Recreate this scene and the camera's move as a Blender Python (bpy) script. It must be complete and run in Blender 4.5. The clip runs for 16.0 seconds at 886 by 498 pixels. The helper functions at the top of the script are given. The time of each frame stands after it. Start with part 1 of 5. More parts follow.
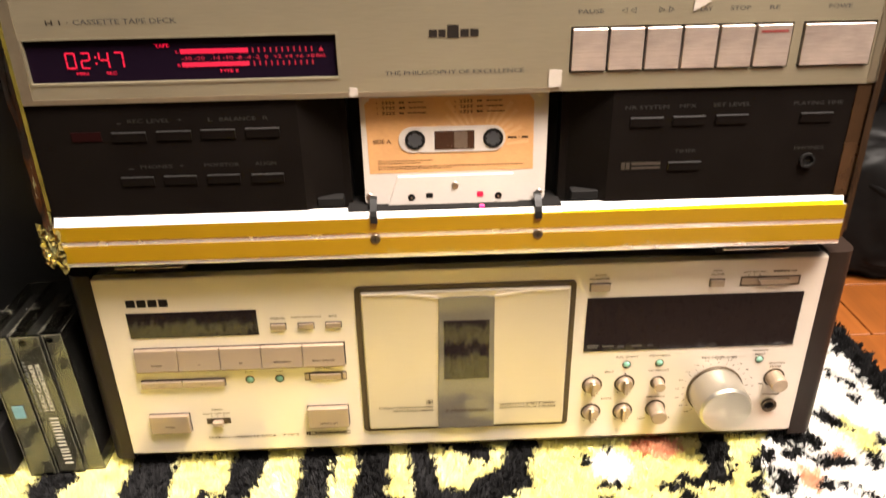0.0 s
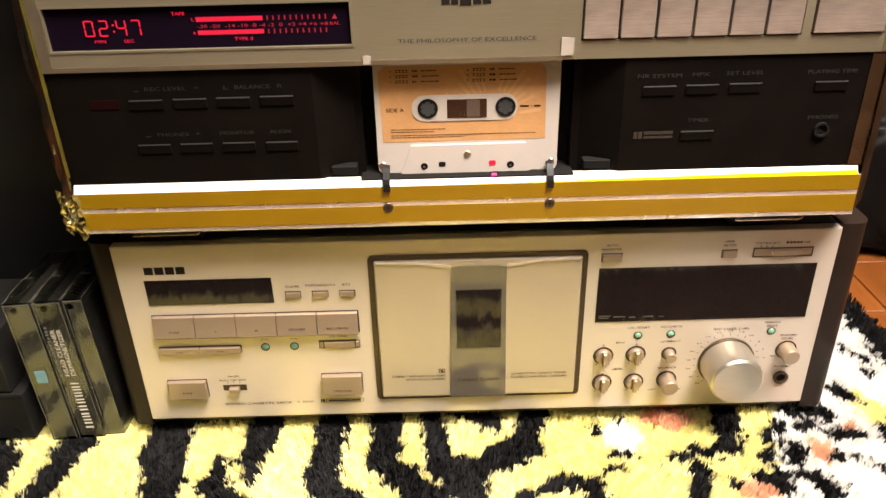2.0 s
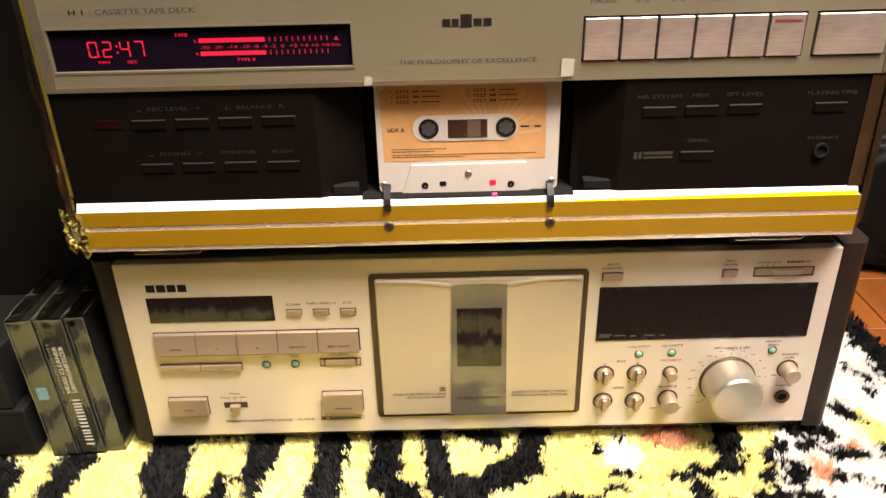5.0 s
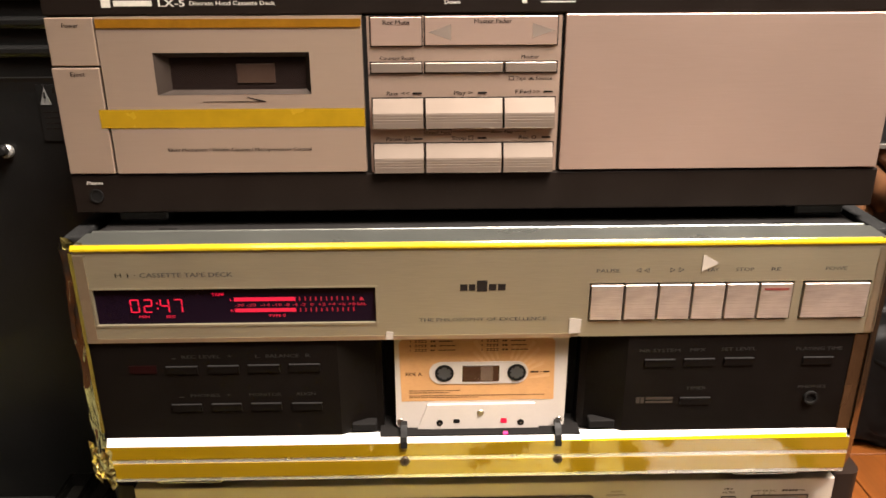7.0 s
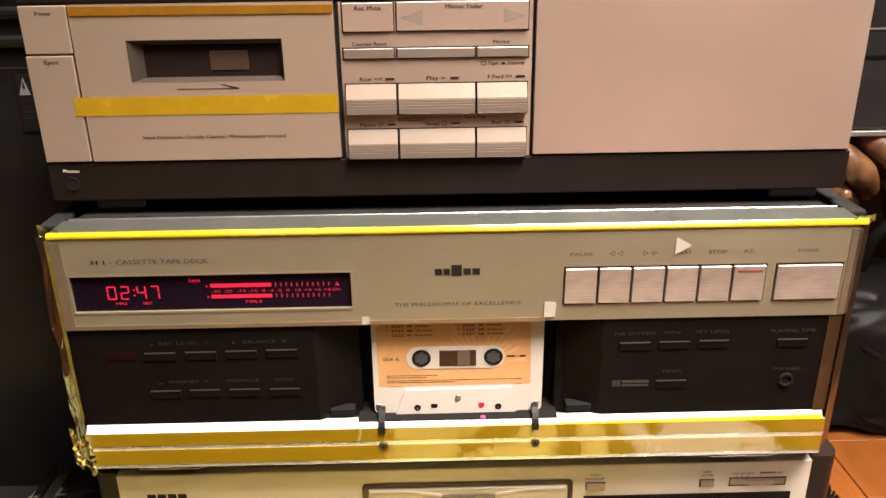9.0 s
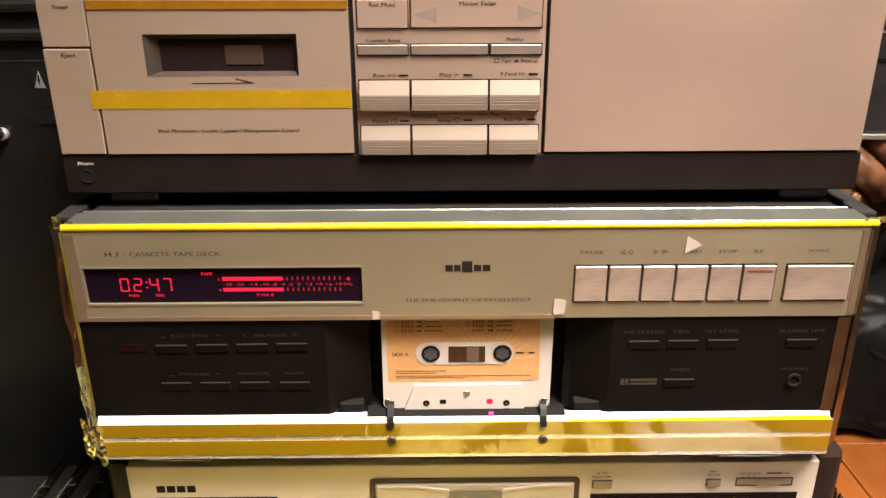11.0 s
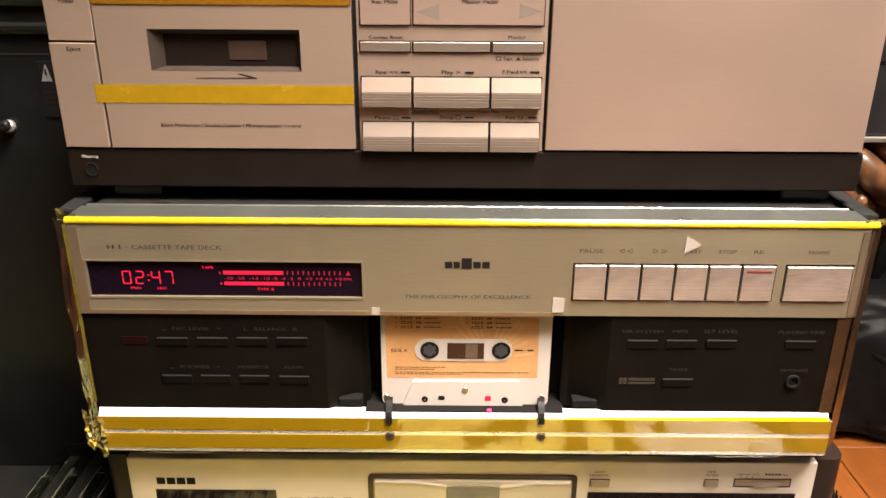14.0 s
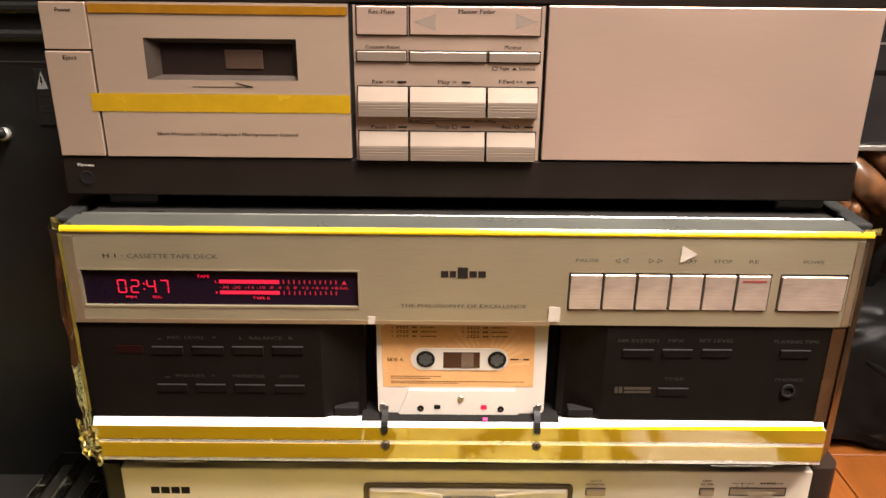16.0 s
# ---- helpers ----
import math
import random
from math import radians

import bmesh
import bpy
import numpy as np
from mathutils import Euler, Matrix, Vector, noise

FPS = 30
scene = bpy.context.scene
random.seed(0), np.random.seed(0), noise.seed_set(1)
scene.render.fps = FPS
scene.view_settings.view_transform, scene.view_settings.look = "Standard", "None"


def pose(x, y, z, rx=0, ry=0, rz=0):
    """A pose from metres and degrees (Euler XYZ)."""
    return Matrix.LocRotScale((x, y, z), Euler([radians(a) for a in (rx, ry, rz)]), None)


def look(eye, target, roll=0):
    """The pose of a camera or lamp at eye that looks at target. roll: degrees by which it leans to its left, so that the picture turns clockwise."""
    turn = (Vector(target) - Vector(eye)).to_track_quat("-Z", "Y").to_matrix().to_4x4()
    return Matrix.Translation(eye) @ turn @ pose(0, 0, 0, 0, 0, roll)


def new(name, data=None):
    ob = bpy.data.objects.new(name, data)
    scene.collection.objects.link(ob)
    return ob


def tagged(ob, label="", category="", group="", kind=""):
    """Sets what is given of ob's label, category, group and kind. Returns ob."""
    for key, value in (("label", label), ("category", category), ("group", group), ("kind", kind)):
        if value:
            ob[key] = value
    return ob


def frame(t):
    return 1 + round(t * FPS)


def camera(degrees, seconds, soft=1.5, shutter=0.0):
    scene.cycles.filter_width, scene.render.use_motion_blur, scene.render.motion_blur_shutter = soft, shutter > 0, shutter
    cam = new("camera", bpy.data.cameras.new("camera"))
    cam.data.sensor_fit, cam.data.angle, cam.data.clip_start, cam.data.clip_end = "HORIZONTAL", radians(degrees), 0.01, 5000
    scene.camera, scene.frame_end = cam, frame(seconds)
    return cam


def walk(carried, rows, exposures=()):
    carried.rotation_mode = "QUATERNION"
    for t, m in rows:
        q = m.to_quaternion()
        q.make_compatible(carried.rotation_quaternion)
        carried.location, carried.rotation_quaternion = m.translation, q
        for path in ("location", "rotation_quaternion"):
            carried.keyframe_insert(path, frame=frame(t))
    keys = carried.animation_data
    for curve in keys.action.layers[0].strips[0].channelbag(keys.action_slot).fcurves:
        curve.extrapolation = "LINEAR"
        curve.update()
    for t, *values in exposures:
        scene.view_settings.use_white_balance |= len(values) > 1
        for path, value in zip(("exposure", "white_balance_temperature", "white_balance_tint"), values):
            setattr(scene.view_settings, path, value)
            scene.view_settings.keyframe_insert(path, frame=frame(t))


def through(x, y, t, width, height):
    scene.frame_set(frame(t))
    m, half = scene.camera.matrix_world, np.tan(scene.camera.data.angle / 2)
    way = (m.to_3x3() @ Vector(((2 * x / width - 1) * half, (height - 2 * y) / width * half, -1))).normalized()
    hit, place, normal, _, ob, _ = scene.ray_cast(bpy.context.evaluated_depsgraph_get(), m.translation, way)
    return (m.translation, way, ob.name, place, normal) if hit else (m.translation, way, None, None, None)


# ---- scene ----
LENS, LAMP, WATTS, FILL = 59.34, (0.48, -0.50, 1.80), 27.0, 17.5
cam = camera(LENS, 16.0, soft=1.5, shutter=0.5)
# seconds, eye x, y, z in metres, then yaw, pitch and roll in degrees
ROWS = [
    (0.0, -0.0192, -0.3953, 0.4012, -1.74, -27.09, -1.01),
    (0.5, -0.0122, -0.4003, 0.3912, -1.55, -27.96, -1.24),
    (1.0, -0.0109, -0.4002, 0.3951, -1.14, -27.96, -1.49),
    (1.5, -0.0125, -0.4010, 0.3963, -0.60, -28.19, -1.64),
    (2.0, -0.0164, -0.4029, 0.3956, -0.24, -28.29, -1.41),
    (2.5, -0.0163, -0.4019, 0.3977, -0.40, -28.23, -1.23),
    (3.0, -0.0157, -0.4014, 0.3994, -0.46, -27.89, -1.36),
    (5.3, -0.0143, -0.4019, 0.4002, 0.09, -27.25, -1.40),
    (5.5, -0.0170, -0.3985, 0.4057, 0.01, -26.86, -1.42),
    (6.0, -0.0275, -0.3911, 0.4236, -0.77, -26.29, -1.61),
    (6.2, -0.0309, -0.3876, 0.4422, -0.94, -24.96, -1.36),
    (6.3, -0.0309, -0.3856, 0.4504, -0.86, -24.22, -1.43),
    (6.5, -0.0348, -0.3831, 0.4711, -0.99, -23.34, -1.01),
    (6.7, -0.0344, -0.3881, 0.4828, -0.96, -21.46, -0.64),
    (7.0, -0.0286, -0.3909, 0.4942, -1.01, -21.15, -0.26),
    (7.5, -0.0194, -0.3915, 0.4922, -1.57, -21.44, -0.39),
    (8.0, -0.0145, -0.3938, 0.4906, -1.44, -21.37, -0.70),
    (8.5, -0.0157, -0.3942, 0.4900, -1.28, -21.49, -0.75),
    (9.0, -0.0144, -0.3958, 0.4889, -0.97, -21.40, -0.71),
    (11.5, -0.0179, -0.3986, 0.4868, -0.59, -21.39, -0.07),
    (12.0, -0.0158, -0.3970, 0.4849, -1.11, -21.80, 0.38),
    (12.5, -0.0172, -0.3976, 0.4864, -1.06, -22.16, 0.70),
    (13.0, -0.0158, -0.3996, 0.4889, -0.40, -22.08, 0.55),
    (13.5, -0.0122, -0.4007, 0.4895, 0.20, -21.72, 0.48),
    (14.0, -0.0127, -0.4006, 0.4873, 0.12, -21.49, 0.36),
    (14.5, -0.0120, -0.3996, 0.4912, -0.14, -21.77, 0.50),
    (15.0, -0.0103, -0.4004, 0.4886, 0.04, -21.26, 0.43),
    (15.5, -0.0101, -0.4007, 0.4876, 0.03, -20.93, 0.42),
    (16.0, -0.0135, -0.3999, 0.4896, -0.29, -21.12, 0.60),
]
walk(cam, [(t, pose(x, y, z, 0, 0, yaw) @ pose(0, 0, 0, 90 + pitch) @ pose(0, 0, 0, 0, 0, roll)) for t, x, y, z, yaw, pitch, roll in ROWS],
     [(0.0, 0.24), (0.6, -0.06), (1.2, -0.13), (3.0, -0.10), (5.5, -0.12), (6.0, -0.28), (6.6, -0.21), (7.2, 0.03), (8.0, 0.14), (16.0, 0.14)])

# ---- light and exposure ----
world = bpy.data.worlds.new("world")
world.use_nodes = True
world.node_tree.nodes["Background"].inputs[0].default_value = (0.05, 0.035, 0.02, 1)
world.node_tree.nodes["Background"].inputs[1].default_value = 0.3
scene.world = world
scene.view_settings.exposure = 0.0


def area_lamp(name, eye, target, size, watts, colour, spread=180):
    data = bpy.data.lights.new(name, "AREA")
    data.shape, data.size, data.energy, data.color, data.spread = "DISK", size, watts, colour, radians(spread)
    ob = new(name, data)
    ob.matrix_world = look(eye, target)
    return ob


area_lamp("ceiling_lamp_light", LAMP, (0.05, -0.05, 0.05), 0.75, WATTS, (1.0, 0.885, 0.795), 56)
# unseen fill lamp, added to soften shadows and lift the panels
area_lamp("added_fill_light", (-0.4, -1.7, 2.40), (-0.05, -0.3, 0.3), 0.8, FILL, (1.0, 0.82, 0.66))

# ---- materials ----


def mat(name, col, rough=0.5, metal=0.0, var=0.1, scale=60.0, bump=0.0, bscale=600.0, stretch=(1, 1, 1), coat=0.0, spec=0.5,
        trans=0.0, alpha=1.0, emit=0.0, rand=0.0, dust=0.0, aniso=0.0):
    m = bpy.data.materials.new(name)
    m.use_nodes = True
    nt = m.node_tree
    n, ln = nt.nodes, nt.links
    b = n["Principled BSDF"]
    b.inputs["Metallic"].default_value = metal
    b.inputs["Roughness"].default_value = rough
    b.inputs["Specular IOR Level"].default_value = spec
    b.inputs["Coat Weight"].default_value = coat
    b.inputs["Coat Roughness"].default_value = 0.06
    b.inputs["Transmission Weight"].default_value = trans
    b.inputs["Alpha"].default_value = alpha
    b.inputs["Base Color"].default_value = (*col, 1)
    if emit:
        b.inputs["Base Color"].default_value = (0.01, 0.004, 0.004, 1)
        b.inputs["Emission Color"].default_value = (*col, 1)
        b.inputs["Emission Strength"].default_value = emit
        return m
    tc, mp = n.new("ShaderNodeTexCoord"), n.new("ShaderNodeMapping")
    mp.inputs["Scale"].default_value = stretch
    ln.new(tc.outputs["Object"], mp.inputs["Vector"])
    big, fine = n.new("ShaderNodeTexNoise"), n.new("ShaderNodeTexNoise")
    big.inputs["Scale"].default_value, big.inputs["Detail"].default_value = scale, 4
    fine.inputs["Scale"].default_value, fine.inputs["Detail"].default_value = bscale, 3
    ln.new(tc.outputs["Object"], big.inputs["Vector"])
    ln.new(mp.outputs["Vector"], fine.inputs["Vector"])
    add = n.new("ShaderNodeMath")
    add.operation = "MULTIPLY_ADD"
    ln.new(fine.outputs["Fac"], add.inputs[0])
    add.inputs[1].default_value = 0.6
    ln.new(big.outputs["Fac"], add.inputs[2])
    ramp = n.new("ShaderNodeMapRange")
    ramp.inputs["From Min"].default_value, ramp.inputs["From Max"].default_value = 0.5, 1.1
    ramp.inputs["To Min"].default_value, ramp.inputs["To Max"].default_value = 1 - var, 1 + var
    ln.new(add.outputs[0], ramp.inputs["Value"])
    factor = ramp.outputs[0]
    if rand:
        info = n.new("ShaderNodeObjectInfo")
        rr = n.new("ShaderNodeMapRange")
        rr.inputs["To Min"].default_value, rr.inputs["To Max"].default_value = 1 - rand, 1 + rand
        ln.new(info.outputs["Random"], rr.inputs["Value"])
        mul = n.new("ShaderNodeMath")
        mul.operation = "MULTIPLY"
        ln.new(factor, mul.inputs[0]), ln.new(rr.outputs[0], mul.inputs[1])
        factor = mul.outputs[0]
    sc = n.new("ShaderNodeVectorMath")
    sc.operation = "SCALE"
    sc.inputs[0].default_value = col
    ln.new(factor, sc.inputs["Scale"])
    colour = sc.outputs["Vector"]
    if dust:
        dn, dr, dm = n.new("ShaderNodeTexNoise"), n.new("ShaderNodeMapRange"), n.new("ShaderNodeMix")
        dn.inputs["Scale"].default_value, dn.inputs["Detail"].default_value = 900, 6
        ln.new(tc.outputs["Object"], dn.inputs["Vector"])
        dr.inputs["From Min"].default_value, dr.inputs["From Max"].default_value = 0.62, 0.74
        dr.inputs["To Max"].default_value = dust
        ln.new(dn.outputs["Fac"], dr.inputs["Value"])
        dm.data_type = "RGBA"
        dm.inputs["B"].default_value = (0.35, 0.33, 0.3, 1)
        ln.new(dr.outputs[0], dm.inputs["Factor"]), ln.new(colour, dm.inputs["A"])
        colour = dm.outputs["Result"]
    ln.new(colour, b.inputs["Base Color"])
    rg = n.new("ShaderNodeMapRange")
    rg.inputs["To Min"].default_value, rg.inputs["To Max"].default_value = rough * 0.8, min(rough * 1.25, 1)
    ln.new(big.outputs["Fac"], rg.inputs["Value"])
    ln.new(rg.outputs[0], b.inputs["Roughness"])
    if aniso:
        b.inputs["Anisotropic"].default_value = aniso
    if bump:
        bp = n.new("ShaderNodeBump")
        bp.inputs["Strength"].default_value, bp.inputs["Distance"].default_value = bump, 0.0004
        ln.new(fine.outputs["Fac"], bp.inputs["Height"])
        ln.new(bp.outputs["Normal"], b.inputs["Normal"])
    return m


BRUSH = (0.03, 1, 1)
champagne = mat("champagne_aluminium", (0.528, 0.460, 0.388), 0.40, 0.5, 0.05, 14, 0.06, 2600, BRUSH)
champagne_door = mat("champagne_door_finish", (0.445, 0.38, 0.29), 0.38, 0.6, 0.04, 12, 0.04, 2600, BRUSH)
champagne_button = mat("champagne_button_plastic", (0.31, 0.234, 0.165), 0.36, 0.65, 0.06, 60, 0.05, 2600, BRUSH)
reveal_dark = mat("dark_window_reveal", (0.024, 0.017, 0.013), 0.5, 0.0, 0.1, 60, spec=0.2)
cassette_brown = mat("brown_cassette_behind_glass", (0.036, 0.021, 0.015), 0.3, 0, 0.15, 90, coat=0.4)
knob_metal = mat("turned_aluminium", (0.50, 0.46, 0.38), 0.30, 0.9, 0.10, 20, 0.10, 2000, BRUSH)
bronze = mat("bronze_door_surround", (0.055, 0.037, 0.02), 0.35, 0.5, 0.12, 80, 0.05, 1500)
silver_plate = mat("brushed_grey_aluminium", (0.258, 0.221, 0.148), 0.38, 0.66, 0.12, 10, 0.16, 3200, BRUSH)
silver_button = mat("brushed_silver_buttons", (0.43, 0.355, 0.30), 0.38, 0.75, 0.36, 40, 0.3, 3200, BRUSH, rand=0.05)
top_metal = mat("brushed_top_strip", (0.175, 0.18, 0.16), 0.28, 0.8, 0.14, 20, 0.12, 3000, BRUSH)
rose_panel = mat("satin_rose_aluminium", (0.42, 0.30, 0.24), 0.44, 0.75, 0.05, 9, 0.06, 2600, BRUSH)
rose_button = mat("satin_light_buttons", (0.215, 0.170, 0.136), 0.38, 0.6, 0.05, 50, 0.05, 2600, BRUSH, rand=0.04)
filmed_door = mat("satin_tan_aluminium", (0.41, 0.305, 0.23), 0.40, 0.7, 0.05, 9, 0.06, 2600, BRUSH, coat=0.15)
keypad_metal = mat("keypad_grey_paint", (0.33, 0.24, 0.185), 0.5, 0.7, 0.06, 30, 0.05, 2000)
black_panel = mat("black_satin_panel", (0.0034, 0.0025, 0.0020), 0.42, 0.0, 0.2, 40, 0.10, 1800, dust=0.006, spec=0.07)
black_case = mat("black_painted_steel", (0.011, 0.010, 0.0095), 0.45, 0.0, 0.25, 50, 0.2, 1600, dust=0.05, spec=0.2)
dark_band = mat("dark_brown_black_band", (0.0075, 0.005, 0.0038), 0.42, 0.0, 0.15, 40, 0.06, 2200, BRUSH, dust=0.015, spec=0.12)
side_brown = mat("dark_brown_side_panel", (0.011, 0.0065, 0.0045), 0.40, 0.0, 0.2, 30, 0.12, 900, (1, 1, 0.1), spec=0.22)
black_plastic = mat("black_plastic", (0.009, 0.0085, 0.008), 0.4, 0.0, 0.2, 60, 0.08, 1200, spec=0.08)
black_gloss = mat("black_gloss_window", (0.0115, 0.0075, 0.0065), 0.05, 0.0, 0.1, 30, 0.0, spec=0.45)
unit_black = mat("black_satin_unit_front", (0.022, 0.021, 0.022), 0.32, 0.0, 0.25, 30, 0.05, 900)
red_glass = mat("dark_red_display_glass", (0.005, 0.0025, 0.006), 0.06, 0.0, 0.1, 30, spec=0.15, coat=0.0)
smoke_glass = mat("smoky_plastic_window", (0.10, 0.085, 0.065), 0.12, 0.3, 0.1, 20, coat=0.5)
# near black: paints the shade in gaps and holes, serves black parts too
dark_hole = mat("recess_shade_and_black", (0.0068, 0.0062, 0.0058), 0.7, spec=0.05)
rubber = mat("black_rubber", (0.012, 0.012, 0.012), 0.75, 0, 0.2, 90, 0.2)
chrome = mat("worn_chrome", (0.45, 0.42, 0.37), 0.3, 1.0, 0.06, 120, 0.05)
polished_edge = mat("polished_aluminium_edge", (0.80, 0.78, 0.74), 0.25, 0.8, 0.05, 60)
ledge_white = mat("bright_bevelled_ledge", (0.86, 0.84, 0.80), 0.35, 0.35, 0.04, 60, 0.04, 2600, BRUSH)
# lighter copy of the yellow tape, the bevel's light in its colour
ledge_tape = mat("lit_yellow_tape_on_ledge", (0.72, 0.60, 0.01), 0.2, 0.0, 0.06, 60, 0.03, 300, coat=0.5)
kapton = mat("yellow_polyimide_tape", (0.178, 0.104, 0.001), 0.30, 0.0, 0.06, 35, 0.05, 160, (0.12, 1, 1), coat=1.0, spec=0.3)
kapton.node_tree.nodes["Principled BSDF"].inputs["Coat IOR"].default_value = 2.1
kapton.node_tree.nodes["Principled BSDF"].inputs["Coat Roughness"].default_value = 0.02
kapton_flat = mat("translucent_yellow_tape", (0.245, 0.145, 0.006), 0.25, 0.1, 0.12, 45, 0.05, 200, coat=0.3)
kapton_amber = mat("amber_tape", (0.17, 0.075, 0.006), 0.16, 0.15, 0.2, 60, 0.08, 300, coat=0.5)
# another lighter copy, painted as lit for the top edge
kapton_edge = mat("lit_yellow_tape_edge", (0.43, 0.31, 0.008), 0.15, 0.1, 0.1, 60, 0.05, 300, coat=0.6)
kapton_thin = mat("thin_clear_yellow_tape", (0.37, 0.31, 0.21), 0.3, 0.85, 0.1, 60, 0.05, 300, coat=0.4)
film_dark = mat("glossy_tape_over_black", (0.012, 0.011, 0.009), 0.12, 0.0, 0.2, 70, 1.0, 230, (1, 1, 0.14), coat=1.0, spec=1.0)
film_dark.node_tree.links.new(film_dark.node_tree.nodes["Bump"].outputs["Normal"], film_dark.node_tree.nodes["Principled BSDF"].inputs["Coat Normal"])
film_dark.node_tree.nodes["Bump"].inputs["Distance"].default_value = 0.0012
film_dark.node_tree.nodes["Principled BSDF"].inputs["Coat IOR"].default_value = 2.5
film_dark.node_tree.nodes["Principled BSDF"].inputs["Coat Roughness"].default_value = 0.03
olive_tape = mat("olive_tape_edge", (0.10, 0.078, 0.014), 0.2, 0.3, 0.3, 60, 0.1, 120, coat=0.6)
film_brown = mat("brown_tape_over_black", (0.026, 0.0135, 0.0065), 0.18, 0.0, 0.4, 30, 0.15, 60, coat=0.3, spec=0.4)
film_yellow = mat("crumpled_yellow_tape", (0.42, 0.34, 0.11), 0.10, 0.75, 0.25, 60, 0.2, 120, coat=0.8)
white_tape = mat("white_paper_tape", (0.28, 0.24, 0.20), 0.6, 0, 0.06, 150, 0.2, 900)
cassette_white = mat("white_cassette_plastic", (0.40, 0.355, 0.315), 0.35, 0, 0.03, 60, 0.03)
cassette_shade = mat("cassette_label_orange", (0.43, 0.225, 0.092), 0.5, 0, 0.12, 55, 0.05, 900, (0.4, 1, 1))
label_light = mat("cassette_label_pale_rays", (0.48, 0.27, 0.125), 0.5, 0, 0.1, 60)
hub_black = mat("dark_hub_plastic", (0.035, 0.037, 0.04), 0.4, 0, 0.1, 90)
tape_brown = mat("brown_magnetic_tape", (0.032, 0.015, 0.009), 0.25, 0, 0.15, 120)
tape_window = mat("clear_window_grey", (0.085, 0.062, 0.046), 0.2, 0, 0.1, 90, coat=0.5)
ink = mat("dark_printed_ink", (0.010, 0.0075, 0.006), 0.6, 0, 0.2, 300, spec=0.08)
ink_brown = mat("brown_printed_ink", (0.026, 0.014, 0.007), 0.6, 0, 0.2, 300, spec=0.15)
ink_grey = mat("grey_printed_marks", (0.11, 0.11, 0.105), 0.6, 0, 0.15, 300)
ink_dim = mat("dim_grey_lettering", (0.042, 0.036, 0.029), 0.6, 0, 0.2, 300)
ink_gold = mat("dull_gold_lettering", (0.016, 0.010, 0.005), 0.6, 0, 0.2, 300)
ink_white = mat("off_white_lettering", (0.42, 0.39, 0.33), 0.6, 0, 0.1, 300)
ink_red = mat("red_mark", (0.13, 0.012, 0.01), 0.5, 0, 0.1, 300)
dull_red = mat("dull_red_sensor_window", (0.007, 0.0012, 0.0012), 0.45, 0, 0.1, 300, spec=0.08)
key_grey = mat("grey_arrow_print", (0.125, 0.095, 0.075), 0.6, 0, 0.1, 200)
lamp_green = mat("pale_green_indicator", (0.13, 0.27, 0.19), 0.25, 0, 0.08, 300, coat=0.5)
glow_red = mat("glowing_red_segments", (1.0, 0.003, 0.05), emit=1.0)
glow_soft = mat("glowing_red_small", (1.0, 0.003, 0.05), emit=0.5)
# grey for the highlights painted on black buttons, and for dull feet
button_edge = mat("grey_edge_glint_and_foot", (0.030, 0.028, 0.027), 0.30, 0.6, 0.1, 60)
ink_panel = mat("grey_panel_lettering", (0.0065, 0.0052, 0.004), 0.6, 0, 0.2, 300)
glow_pink = mat("glowing_pink_indicator", (1.0, 0.004, 0.05), emit=1.2)
glow_magenta = mat("glowing_magenta_indicator", (1.0, 0.012, 0.24), emit=2.0)
# clear polystyrene is real glass with its shadow off
clear_plastic = mat("clear_polystyrene", (0.60, 0.60, 0.54), 0.05, 0, 0.03, 60, 0.04, 200, trans=1.0, spec=0.5)
# paler plastic that paints highlights along the case edges
edge_glint = mat("polystyrene_edge_glint", (0.11, 0.105, 0.085), 0.2, 0, 0.9, 60, coat=0.5)
spine_grey = mat("smoky_card_inlay", (0.032, 0.029, 0.021), 0.35, 0, 0.9, 34, 0.05, spec=0.2)
spine_plain = mat("grey_inlay_card", (0.040, 0.037, 0.027), 0.35, 0, 1.0, 52, 0.05, spec=0.2)
blue_sticker = mat("pale_blue_sticker", (0.10, 0.20, 0.22), 0.5, 0, 0.15, 200)
speaker_black = mat("black_moulded_plastic", (0.0058, 0.0057, 0.0054), 0.36, 0, 0.25, 40, 0.3, 700, spec=0.3)
bag_black = mat("black_glossy_leatherette", (0.0042, 0.0039, 0.0037), 0.42, 0, 0.3, 30, 0.4, 120, spec=0.07)
rail_grey = mat("rough_dark_grey_rail", (0.008, 0.008, 0.0078), 0.8, 0.0, 0.5, 90, 0.8, 500, dust=0.16, spec=0.15)
carved_wood = mat("polished_carved_wood", (0.15, 0.066, 0.028), 0.36, 0, 0.7, 45, 0.6, 70, (1, 1, 0.3), coat=0.2)
floor_wood = mat("orange_oak_floor", (0.138, 0.041, 0.007), 0.34, 0, 0.30, 14, 0.15, 160, (1, 0.08, 1), rand=0.12, coat=0.25)
joint_dark = mat("floor_joint", (0.07, 0.03, 0.012), 0.7)
wall_paint = mat("warm_wall_paint", (0.22, 0.16, 0.11), 0.85, 0, 0.05, 3, 0.15, 120)
ceiling_paint = mat("white_ceiling_paint", (0.45, 0.40, 0.34), 0.9, 0, 0.03, 3, 0.1, 120)
grey_metal = mat("grey_shelf_edge", (0.45, 0.43, 0.40), 0.35, 0.7, 0.08, 40, 0.05)


